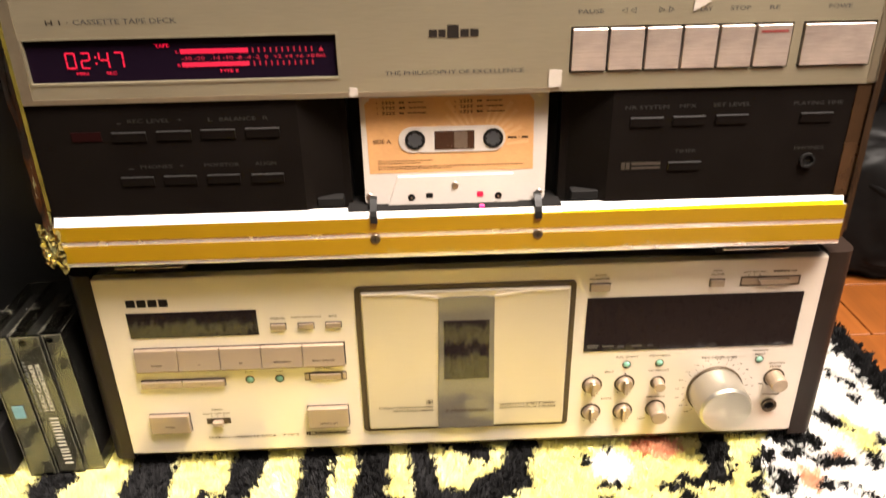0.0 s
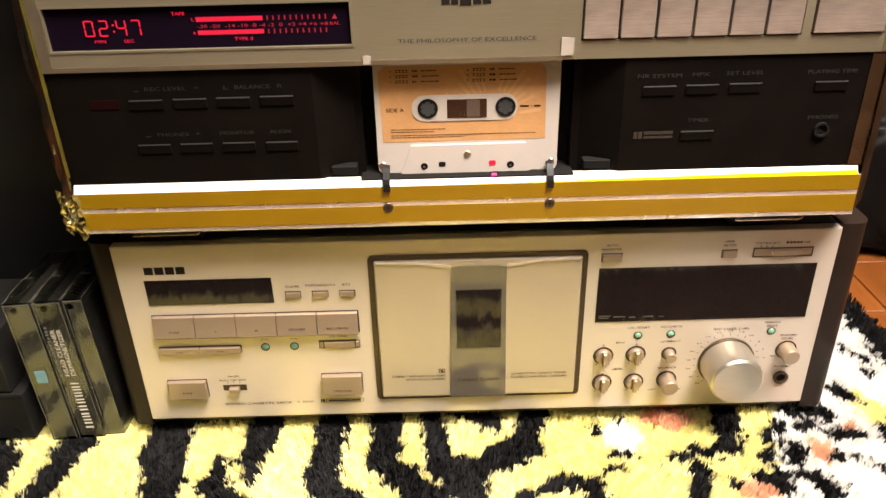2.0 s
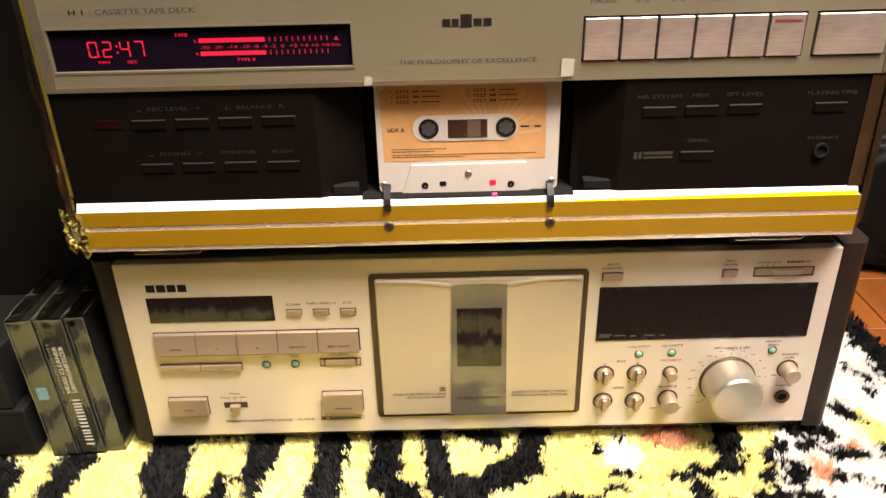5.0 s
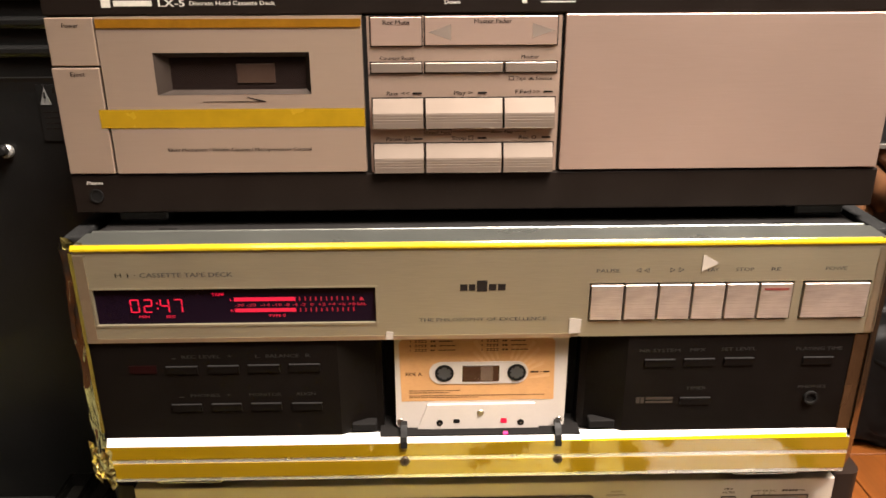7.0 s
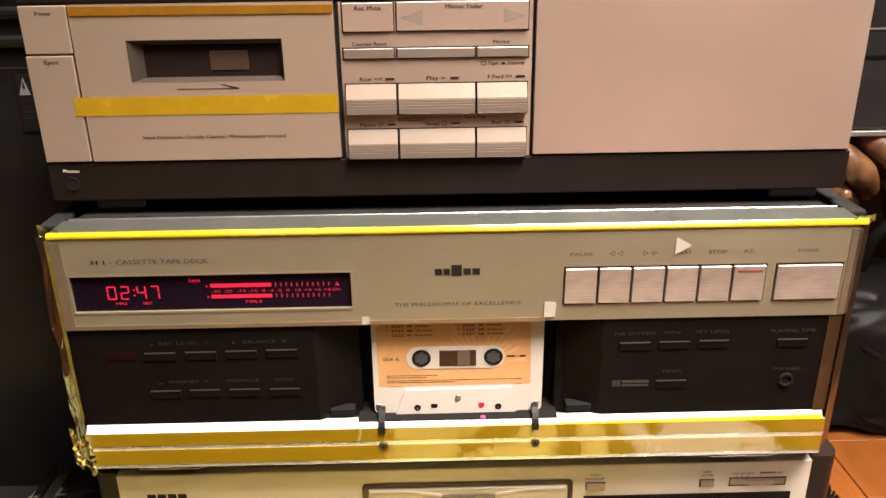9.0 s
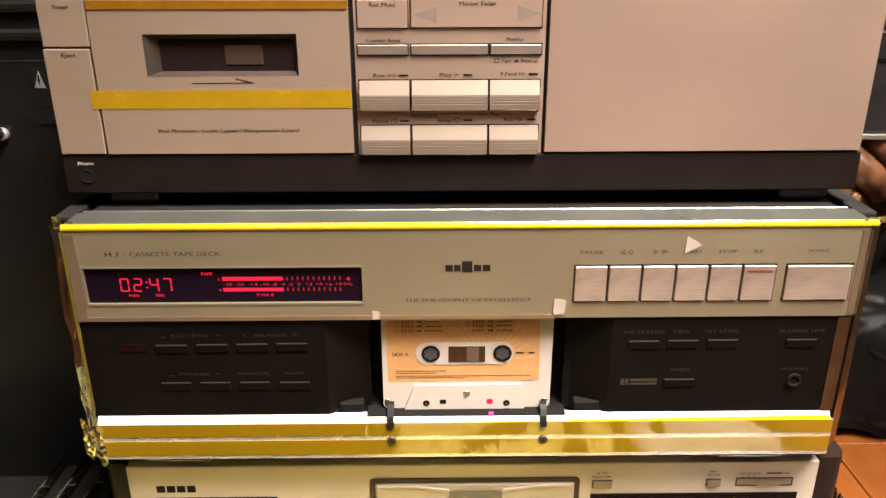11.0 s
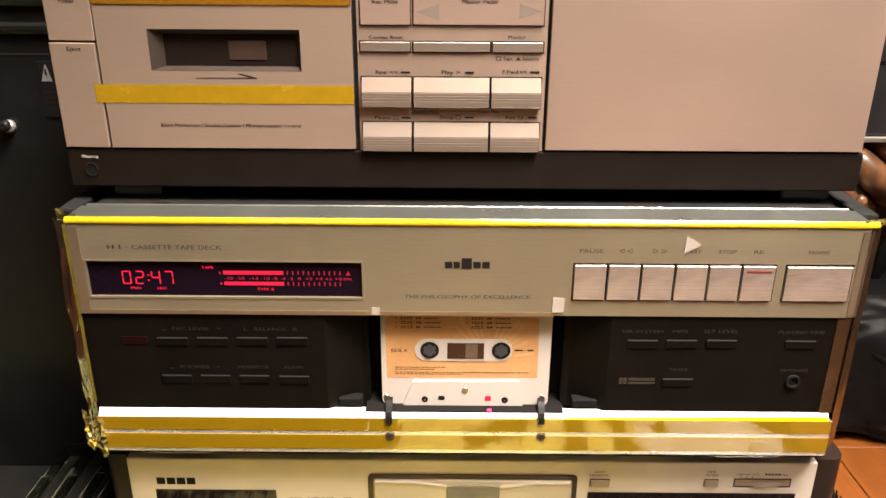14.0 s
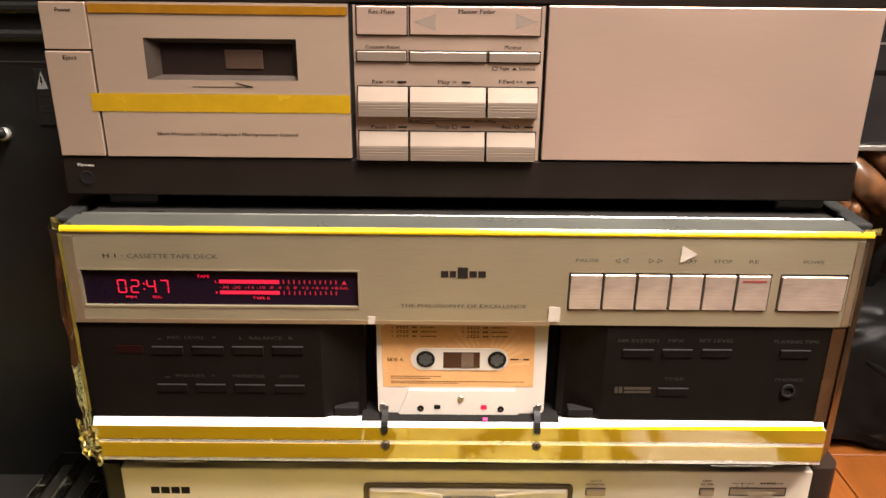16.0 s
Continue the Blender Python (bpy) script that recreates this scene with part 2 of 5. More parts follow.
def wool(name, col, through=0.5):
    m = mat(name, col, 0.95, 0, 0.16, 130, spec=0.1)
    nt = m.node_tree
    b, out = nt.nodes["Principled BSDF"], nt.nodes["Material Output"]
    tr, mix = nt.nodes.new("ShaderNodeBsdfTranslucent"), nt.nodes.new("ShaderNodeMixShader")
    tr.inputs["Color"].default_value = (*col, 1)
    mix.inputs[0].default_value = through
    nt.links.new(b.outputs[0], mix.inputs[1]), nt.links.new(tr.outputs[0], mix.inputs[2])
    nt.links.new(mix.outputs[0], out.inputs["Surface"])
    return m


pile_black = wool("charcoal_wool", (0.019, 0.0185, 0.019), 0.1)
pile_cream = wool("cream_yellow_wool", (0.97, 0.935, 0.56))
pile_white = wool("white_wool", (0.97, 0.96, 0.93))
pile_pink = wool("salmon_wool", (0.92, 0.62, 0.44))
backing = mat("rug_backing", (0.62, 0.58, 0.34), 0.95, 0, 0.2, 90)

# ---- building helpers (millimetres in, metres out) ----
BASE = {}


def V(x, y, z):
    return Vector((x, y, z)) * 0.001


def box(x0, x1, y0, y1, z0, z1, bev=0.0, seg=1, bm=None):
    own = bm is None
    bm = bmesh.new() if own else bm
    vs = bmesh.ops.create_cube(bm, size=1.0)["verts"]
    for v in vs:
        v.co = V((x0 + x1) / 2 + v.co.x * (x1 - x0), (y0 + y1) / 2 + v.co.y * (y1 - y0), (z0 + z1) / 2 + v.co.z * (z1 - z0))
    if bev:
        es = list({e for v in vs for e in v.link_edges})
        bmesh.ops.bevel(bm, geom=es, offset=bev * 0.001, segments=seg, profile=0.5, affect="EDGES")
    return bm


def rod(cx, cz, r, y0, y1, seg=32, bev=0.0, r1=None, bm=None):
    """A round piece along y, radius r at its back (y1) and r1 at its front (y0)."""
    own = bm is None
    bm = bmesh.new() if own else bm
    r1 = r if r1 is None else r1
    rings = [(y1, r), (y0 + bev, r1), (y0, r1 - bev)] if bev else [(y1, r), (y0, r1)]
    loops = []
    for y, rad in rings:
        loops.append([bm.verts.new(V(cx + rad * math.cos(2 * math.pi * k / seg), y, cz + rad * math.sin(2 * math.pi * k / seg))) for k in range(seg)])
    for a, b in zip(loops, loops[1:]):
        for k in range(seg):
            bm.faces.new((a[k], a[(k + 1) % seg], b[(k + 1) % seg], b[k]))
    bm.faces.new(loops[-1]), bm.faces.new(loops[0][::-1])
    bmesh.ops.recalc_face_normals(bm, faces=bm.faces)
    return bm


def prism(outline, axis, a, b, bm=None):
    """A polygon pushed along an axis from a to b. The outline's pairs are the two other axes, in order."""
    own = bm is None
    bm = bmesh.new() if own else bm

    def at(p, q):
        return V(q, *p) if axis == "x" else V(p[0], q, p[1]) if axis == "y" else V(*p, q)
    lo, hi = [bm.verts.new(at(p, a)) for p in outline], [bm.verts.new(at(p, b)) for p in outline]
    n = len(outline)
    for k in range(n):
        bm.faces.new((lo[k], lo[(k + 1) % n], hi[(k + 1) % n], hi[k]))
    bm.faces.new(lo[::-1]), bm.faces.new(hi)
    bmesh.ops.recalc_face_normals(bm, faces=bm.faces)
    return bm


def rounded(x0, x1, z0, z1, r, n=5):
    out = []
    for cx, cz, a0 in ((x1 - r, z1 - r, 0), (x0 + r, z1 - r, 90), (x0 + r, z0 + r, 180), (x1 - r, z0 + r, 270)):
        out += [(cx + r * math.cos(radians(a0 + 90 * k / n)), cz + r * math.sin(radians(a0 + 90 * k / n))) for k in range(n + 1)]
    return out


def window_plate(outer, inner, y0, y1):
    """A plate with a hole: both outlines have the same number of points."""
    bm = bmesh.new()
    n = len(outer)
    ring = [[bm.verts.new(V(p[0], y, p[1])) for p in o] for o in (outer, inner) for y in (y0, y1)]
    of, ob_, jf, jb = ring
    for k in range(n):
        q = (k + 1) % n
        for a, b in ((of, ob_), (ob_, jb), (jb, jf), (jf, of)):
            bm.faces.new((a[k], a[q], b[q], b[k]))
    bmesh.ops.recalc_face_normals(bm, faces=bm.faces)
    return bm


def frame_outline(x0, x1, z0, z1):
    return [(x0, z0), (x1, z0), (x1, z1), (x0, z1)]


def thing(name, label, category, at, group="", kind=""):
    ob = new(name)
    ob.location = V(*at)
    ob.empty_display_size = 0.02
    BASE[ob] = V(*at)
    return tagged(ob, label, category, group, kind)


def settle(bm, name, material, smooth=False):
    me = bpy.data.meshes.new(name)
    bm.normal_update()
    lo = Vector([min(v.co[k] for v in bm.verts) for k in range(3)])
    hi = Vector([max(v.co[k] for v in bm.verts) for k in range(3)])
    mid = (lo + hi) / 2
    for v in bm.verts:
        v.co -= mid
    if smooth:
        for f in bm.faces:
            f.smooth = True
    bm.to_mesh(me)
    bm.free()
    me.materials.append(material)
    return me, mid


def part(name, bm, material, parent, label="", smooth=False):
    me, mid = settle(bm, name, material, smooth)
    ob = new(name, me)
    ob.parent = parent
    ob.location = mid - BASE[parent]
    BASE[ob] = mid
    if label:
        ob["label"] = label
    return ob


def solo(name, bm, material, label, category, group="", kind="", smooth=False):
    me, mid = settle(bm, name, material, smooth)
    ob = new(name, me)
    ob.location = mid
    BASE[ob] = mid
    return tagged(ob, label, category, group, kind)


def text_mesh(words, x0, x1, z, h, y, slant=0.0, bm=None, turn=False):
    """Flat lettering facing the front, set between x0 and x1 and h high about z."""
    cu = bpy.data.curves.new("lettering", "FONT")
    cu.body, cu.size, cu.shear = words, 1.0, slant
    cu.resolution_u = 2
    cu.offset = 0.0
    tmp = bpy.data.objects.new("lettering", cu)
    me = bpy.data.meshes.new_from_object(tmp)
    bpy.data.objects.remove(tmp)
    bm = bmesh.new() if bm is None else bm
    co = [v.co.copy() for v in me.vertices]
    lo_x, hi_x = min(c.x for c in co), max(c.x for c in co)
    cap = 0.73
    for push_x, push_y in ((-0.022, 0), (0.022, 0.012)):
        made = [bm.verts.new(V(x0 + (c.x - lo_x) / (hi_x - lo_x) * (x1 - x0) + push_x * h, y - push_y, z + (c.y / cap - 0.5) * h)) for c in co]
        for f in me.polygons:
            try:
                face = bm.faces.new([made[k] for k in f.vertices])
                face.normal_update()
                if face.normal.y > 0:
                    face.normal_flip()
            except ValueError:
                pass
    bpy.data.meshes.remove(me)
    return bm


def letter(words, x0, x1, z, h, y, material, parent, slant=0.0):
    return part("lettering", text_mesh(words, x0, x1, z, h, y, slant), material, parent)


def marks(name, bars, y, material, parent, label=""):
    """Thin printed bars x0, x1, z0, z1."""
    if len(bars) <= 14:
        for x0, x1, z0, z1 in bars:
            part(name, box(x0, x1, y, y + 0.12, z0, z1), material, parent, label)
        return
    bm = bmesh.new()
    for x0, x1, z0, z1 in bars:
        box(x0, x1, y, y + 0.12, z0, z1, bm=bm)
    tagged(part(name, bm, material, parent, label), kind="stuff")

# ---- the room ----
fl = solo("floor", box(-1900, 2300, -2600, 1500, -40, -4), joint_dark, "orange-brown wooden plank floor under the rug", "floor", kind="structure")
for nm, dims in (("wall_north", (-2000, 2400, 1500, 1600, 0, 2500)), ("wall_south", (-2000, 2400, -2700, -2600, 0, 2500)),
                 ("wall_west", (-2000, -1900, -2600, 1500, 0, 2500)), ("wall_east", (2300, 2400, -2600, 1500, 0, 2500))):
    solo(nm, box(*dims), wall_paint, "plain warm painted wall", "wall", kind="structure")
solo("ceiling", box(-2000, 2400, -2700, 1600, 2500, 2600), ceiling_paint, "plain white ceiling", "ceiling", kind="structure")


def lamp_fixture():
    x, y, z = LAMP[0] * 1000, LAMP[1] * 1000, LAMP[2] * 1000
    t = thing("pendant_lamp", "warm pendant lamp hanging from the ceiling", "lamp", (x, y, z + 25))
    bm = bmesh.new()
    seg = 32
    pts = [(40, 150), (95, 120), (150, 40), (165, 14), (160, 14), (145, 38), (90, 116), (38, 145)]
    loops = [[bm.verts.new(V(x + r * math.cos(2 * math.pi * k / seg), y + r * math.sin(2 * math.pi * k / seg), z + h)) for k in range(seg)] for r, h in pts]
    for a, b in zip(loops, loops[1:] + loops[:1]):
        for k in range(seg):
            bm.faces.new((a[k], a[(k + 1) % seg], b[(k + 1) % seg], b[k]))
    bmesh.ops.recalc_face_normals(bm, faces=bm.faces)
    part("shade", bm, grey_metal, t, "dark metal shade", True)
    part("cord", box(x - 3, x + 3, y - 3, y + 3, z + 145, 2500), black_plastic, t)


lamp_fixture()


# unseen fixture, added only to house the fill light
def fill_fixture():
    t = thing("fill_lamp", "round flat ceiling lamp with an opal disc, unseen, added for the fill", "lamp", (-400, -1700, 2440))
    bm = bmesh.new()
    seg, pts = 40, [(380, 2500), (385, 2430), (375, 2424), (370, 2436), (366, 2500)]
    loops = [[bm.verts.new(V(-400 + r * math.cos(2 * math.pi * k / seg), -1700 + r * math.sin(2 * math.pi * k / seg), h)) for k in range(seg)] for r, h in pts]
    for a, b in zip(loops, loops[1:]):
        for k in range(seg):
            bm.faces.new((a[k], a[(k + 1) % seg], b[(k + 1) % seg], b[k]))
    bmesh.ops.recalc_face_normals(bm, faces=bm.faces)
    part("rim", bm, grey_metal, t, "thin metal rim", True)


fill_fixture()


# ---- cassette deck at the bottom: champagne face, brown sides ----
def knob(cx, cz, r, y, length, parent, grip=False, name="knob", material=None):
    m = material or champagne_button
    k = part(name, rod(cx, cz, r * 0.98, y - length, y + 1, 40, min(0.8, r * 0.1), r * 0.93), m, parent, smooth=False)
    # dark bronze ring stands in for the shadow round the knob
    part("knob_ring", window_plate([(cx + (r + 1.1) * math.cos(a * math.pi / 16), cz + (r + 1.1) * math.sin(a * math.pi / 16)) for a in range(32)],
                                   [(cx + r * math.cos(a * math.pi / 16), cz + r * math.sin(a * math.pi / 16)) for a in range(32)], y - 0.3, y + 0.4), bronze, k)
    if grip:
        part("grip", box(cx - 1.3, cx + 1.3, y - length - 3.2, y - length + 0.2, cz - r * 0.9, cz + r * 0.9, 0.5), champagne_button, k)
    return k


def push(name, x0, x1, z0, z1, y, depth, material, parent, words="", h=1.5, gap=0.45, wm=None, zt=None):
    # flat dark plate paints the shaded gap round the button
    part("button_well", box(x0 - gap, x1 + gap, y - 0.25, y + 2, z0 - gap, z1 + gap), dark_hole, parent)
    b = part(name, box(x0, x1, y - depth, y + 1, z0, z1, 0.35, 2), material, parent)
    if words:
        c, w = (x0 + x1) / 2, len(words) * h * 0.40
        letter(words, c - w, c + w, (z0 + z1) / 2 - 1.5 if zt is None else zt, h, y - depth - 0.06, wm or ink_brown, b)
    return b


def dot_lamp(cx, cz, y, parent, r=2.2):
    o = part("indicator_lamp", rod(cx, cz, r, y - 0.9, y + 1, 20, 0.5), lamp_green, parent, "pale green indicator", True)
    part("lamp_ring", window_plate([(cx + (r + .7) * math.cos(a * math.pi / 10), cz + (r + .7) * math.sin(a * math.pi / 10)) for a in range(20)],
                                   [(cx + r * math.cos(a * math.pi / 10), cz + r * math.sin(a * math.pi / 10)) for a in range(20)], y - 0.3, y + 0.2), bronze, o)


def lower_deck():
    Y = 9.8
    t = thing("cassette_deck", "champagne silver cassette deck with dark brown sides standing on the rug", "cassette deck", (5, 170, 38))
    part("case", box(-216, 228, Y + 6, 340, 46, 181.5, 2), black_case, t, "black metal cover")
    part("face_plate", box(-216, 227.3, Y, Y + 7, 47.6, 181, 0.8, 2), champagne, t, "brushed champagne aluminium face")
    part("lower_edge", box(-214, 226, Y + 3, Y + 12, 44, 47.5), bronze, t)
    for x0, x1, s in ((-231.5, -216.3, -1), (227.6, 245.6, 1)):
        out = (x0, x1) if s < 0 else (x1, x0)
        pts = [(out[1], Y + 1)]
        for k in range(9):
            a = radians(90 * k / 8)
            pts.append((out[0] - s * 8 * (1 - math.sin(a)), Y + 1 + 10 * (1 - math.cos(a))))
        pts += [(out[0], 338), (out[1], 338)]
        p = part("side_panel", prism(pts, "z", 42.6, 183), side_brown, t, "dark brown side panel with a rounded front")
    for x in (-180, 192):
        for y in (40, 300):
            part("foot", box(x - 22, x + 22, y - 20, y + 20, 10, 46.5, 3), rubber, t)
    # left half
    bars = [(-198.4 + 6.5 * k, -192.9 + 6.5 * k, 161, 166.2) for k in range(4)]
    marks("maker_mark", bars, Y - 0.12, ink, t, "plain dark maker mark")
    w = part("counter_window", box(-199.8, -121.4, Y - 0.4, Y + 2, 139, 157), black_gloss, t, "glossy black counter window")
    for nm, x0, x1, lx0, lx1, lz in (("CLEAR", -114, -104.2, -113.5, -104.5, 150.3), ("TAPE LENGTH", -97.2, -87.1, -101.2, -82.6, 150.7), ("RTZ", -80.3, -70.3, -77.7, -72.7, 150.7)):
        push("button", x0 + .4, x1 - .4, 142.6, 146.2, Y, 1.6, champagne_button, t)
        letter(nm, lx0, lx1, lz, 1.7, Y - 0.12, ink_brown, t)
    xs = (-199.6, -173.3, -147.3, -121.6, -95.9, -69.9)
    part("key_bed", box(-200.1, -69.4, Y - 0.3, Y + 2, 114.9, 131.7), dark_hole, t)
    for x0, x1, wd in zip(xs, xs[1:], ("STOP", ">", "II", "RECORD", "REC MUTE")):
        b = part("transport_key", prism([(Y + 1, 115.4), (Y - 4.2, 115.8), (Y - 4.6, 116.6), (Y - 2.6, 130.6), (Y - 2, 131.3), (Y + 1, 131.3)], "x", x0 + 0.25, x1 - 0.25), champagne_button, t)
        c, hw = (x0 + x1) / 2, len(wd) * 0.85 if len(wd) > 2 else 0.8
        letter(wd, c - hw, c + hw, 121, 1.6, Y - 4.3, ink_brown, b)
    part("key_bed", box(-200, -146.8, Y - 0.2, Y + 2, 101.5, 107.3), dark_hole, t)
    for x0, x1, wd in ((-199.6, -173.9, "<<"), (-173.6, -147.2, ">>")):
        b = part("search_key", box(x0, x1, Y - 2.4, Y + 1, 101.9, 106.9, 0.4), champagne_button, t)
        letter(wd, (x0 + x1) / 2 - 2, (x0 + x1) / 2 + 2, 104.2, 1.5, Y - 2.5, ink_brown, b)
    for cx, wd in ((-131.4, "|<<"), (-112.6, ">>|")):
        dot_lamp(cx, 105.3, Y, t, 2.3)
        letter(wd, cx - 2.2, cx + 2.2, 111.2, 1.3, Y - 0.12, ink_brown, t)
    letter("CD SYNC", -89.5, -77.3, 112, 1.6, Y - 0.12, ink_brown, t)
    part("slide_slot", box(-96.6, -69.9, Y - 0.3, Y + 2, 103, 109.2), bronze, t)
    part("slide_key", box(-93, -73.4, Y - 1.4, Y + 1, 103.6, 108.2, 0.4), champagne_button, t)
    for x0, x1 in ((-96.2, -93.8), (-72.7, -70.3)):
        part("slot_end", box(x0, x1, Y - 0.6, Y + 1, 103.6, 108.2, 0.3), champagne_button, t)
    push("power_key", -199.2, -174, 66.6, 80.3, Y, 3.6, champagne_button, t, "POWER", 1.5)
    letter("TIMER", -159.7, -151.7, 82.3, 1.5, Y - 0.12, ink_brown, t)
    letter("PLAY OFF REC", -165.1, -147.6, 79.2, 1.4, Y - 0.12, ink_brown, t)
    marks("timer_tick", [(x - .15, x + .15, 76.2, 78) for x in (-160, -156, -152)], Y - 0.12, ink_brown, t)
    part("slide_slot", box(-163.6, -148, Y - 0.2, Y + 2, 70.8, 75.4), bronze, t)
    part("slide_knob", box(-159.4, -152.6, Y - 3.2, Y + 1, 69.6, 74, 0.6), champagne_button, t)
    letter("STEREO CASSETTE DECK", -164.5, -119.2, 59.3, 1.9, Y - 0.12, ink_brown, t)
    letter("V-7010", -116, -104.8, 59.6, 1.9, Y - 0.12, ink_brown, t)
    push("open_key", -96.9, -70.8, 67, 82.4, Y, 4.2, champagne_button, t, "OPEN/CLOSE", 1.5, zt=71)
    marks("badge", [(-99.8, -98.9, 58.4, 61.2), (-98.4, -97.2, 58.4, 61.2), (-96.4, -71, 58.4, 58.7), (-96.4, -71, 60.9, 61.2), (-96.4, -96.1, 58.4, 61.2), (-71.3, -71, 58.4, 61.2), (-94.5, -73, 59.3, 60.3)], Y - 0.12, ink_brown, t, "boxed badge of plain bars")
    # cassette door
    d = part("cassette_door", box(-57.4, 70.3, Y - 2.6, Y + 1, 63, 167, 1.0, 2), champagne_door, t, "smooth pale champagne door")
    part("door_surround", window_plate(rounded(-61.3, 74, 60.4, 170.5, 3), rounded(-57.9, 70.8, 62.6, 167.4, 2), Y - 0.8, Y + 1), bronze, d, "bronze rounded surround")
    strip = [(-10.2, 162.3), (-11, 130), (-12.2, 62.8), (24.6, 62.8), (23.9, 130), (23.8, 162.3), (18, 162.9), (-5, 162.9)]
    part("window_strip", prism(strip, "y", Y - 3.4, Y - 1), smoke_glass, d, "smoky translucent window strip")
    part("door_window", box(-7.6, 21, Y - 3.8, Y - 2, 102.6, 146.4, 0.3), black_gloss, d, "dark glossy window")
    part("door_lip", prism([(24.3, 163.6), (45, 166.4), (69, 166.8), (69, 165.6), (46, 165.2), (24.3, 161.8)], "y", Y - 3.4, Y - 1), champagne, d)
    part("door_lip", prism([(-10.4, 163.6), (-30, 166.4), (-56.4, 166.8), (-56.4, 165.6), (-31, 165.2), (-10.4, 161.8)], "y", Y - 3.4, Y - 1), champagne, d)
    letter("3-Head System", -7.6, 20.2, 77.3, 2.8, Y - 3.5, ink_brown, d, 0.25)
    letter("COBALT AMORPHOUS HEAD", -50.4, -15.4, 80.4, 1.7, Y - 2.75, ink_brown, d)
    letter("WITH PCOCC WIRING", -41.5, -15.4, 77.6, 1.7, Y - 2.75, ink_brown, d)
    marks("door_badge", [(-19.5, -15.4, 82.6, 83), (-19.5, -15.4, 85.2, 85.6), (-19.5, -19.1, 82.6, 85.6), (-15.8, -15.4, 82.6, 85.6), (-18.4, -16.6, 83.4, 84.6)], Y - 2.75, ink_brown, d)
    letter("QUARTZ PLL DIRECT DRIVE/", 28.2, 64.8, 80.4, 1.7, Y - 2.75, ink_brown, d)
    letter("CLOSED LOOP DUAL CAPSTAN", 28.2, 64.8, 77.6, 1.7, Y - 2.75, ink_brown, d)
    # right half
    letter("AUTO", 84.6, 92, 173.2, 1.6, Y - 0.12, ink_brown, t), letter("MONITOR", 82, 94.1, 170.5, 1.6, Y - 0.12, ink_brown, t)
    push("button", 82.6, 94.6, 162.4, 167.2, Y, 2.0, champagne_button, t)
    letter("MPX", 157.3, 162.8, 173.7, 1.6, Y - 0.12, ink_brown, t), letter("FILTER", 156.5, 164.4, 171.1, 1.6, Y - 0.12, ink_brown, t)
    push("button", 156.2, 164.8, 163, 167.6, Y, 2.0, champagne_button, t)
    letter("OFF B/S B/C", 176.1, 190.7, 172, 1.4, Y - 0.12, ink_brown, t), letter("NR", 205.6, 209.2, 172, 1.6, Y - 0.12, ink_brown, t)
    marks("plain_mark", [(194.6 + 2.1 * k, 196.1 + 2.1 * k, 171.3, 172.7) for k in range(5)], Y - 0.12, ink_brown, t)
    part("slide_slot", window_plate(frame_outline(175, 212, 162.2, 168.8), frame_outline(175.8, 211.2, 163, 168), Y - 0.3, Y + 1), bronze, t)
    part("slot_floor", box(175.9, 211.1, Y - 0.12, Y + 1, 163.1, 167.9), champagne_button, t)
    part("slide_key", prism([(185.5, 167.4), (187.5, 164), (202.5, 164), (204.5, 167.4)], "y", Y - 2.4, Y + 1), champagne_button, t)
    marks("slot_tick", [(x - .2, x + .2, 168.8, 170.4) for x in (179.5, 183, 186.5)], Y - 0.12, ink_brown, t)
    part("level_display", box(81.4, 216.4, Y - 0.5, Y + 2, 117.7, 157.2), black_gloss, t, "wide glossy black level display")
    marks("display_print", [(83.6, 91, 121.8, 122.6), (83.6, 90, 120.2, 121), (93, 100.5, 121, 121.8), (103, 107, 120.4, 121.4), (112, 118.4, 120.6, 121.6), (122, 125.4, 120.6, 121.4)], Y - 0.62, ink_dim, t)
    letter("CAL START", 103, 117.5, 112.4, 1.7, Y - 0.12, ink_brown, t), letter("CD CHECK", 124.5, 138.4, 112.6, 1.7, Y - 0.12, ink_brown, t)
    dot_lamp(110.2, 106.4, Y, t), dot_lamp(131.5, 106.8, Y, t), dot_lamp(196.7, 106.9, Y, t)
    letter("BIAS", 96.6, 102.3, 101.1, 1.6, Y - 0.12, ink_brown, t), letter("CD DIRECT", 125, 138.6, 101, 1.6, Y - 0.12, ink_brown, t)
    letter("LEVEL", 95.8, 103.2, 79.8, 1.6, Y - 0.12, ink_brown, t), letter("BALANCE", 126, 138.1, 79.8, 1.6, Y - 0.12, ink_brown, t)
    letter("L", 88.3, 89.6, 99.4, 1.4, Y - 0.12, ink_brown, t), letter("R", 109.6, 110.9, 99.4, 1.4, Y - 0.12, ink_brown, t)
    letter("LEFT", 121.5, 126.8, 61.8, 1.4, Y - 0.12, ink_brown, t), letter("RIGHT", 137.4, 143.4, 61.8, 1.4, Y - 0.12, ink_brown, t)
    for cx, cz in ((88.8, 91), (110.1, 91.4), (89.4, 69), (110.7, 69)):
        knob(cx, cz, 5.6, Y, 3.2, t, True)
        marks("knob_tick", [(cx - 4.6, cx - 3.6, cz - 7.4, cz - 6.9), (cx + 3.6, cx + 4.6, cz - 7.4, cz - 6.9), (cx - .2, cx + .2, cz + 6.6, cz + 7.6)], Y - 0.12, ink_brown, t)
    knob(132, 91.4, 3.9, Y, 6.5, t)
    knob(132.6, 70.2, 5.7, Y, 11, t)
    letter("REC LEVEL (-dB)", 159, 181.8, 109.6, 1.7, Y - 0.12, ink_brown, t)
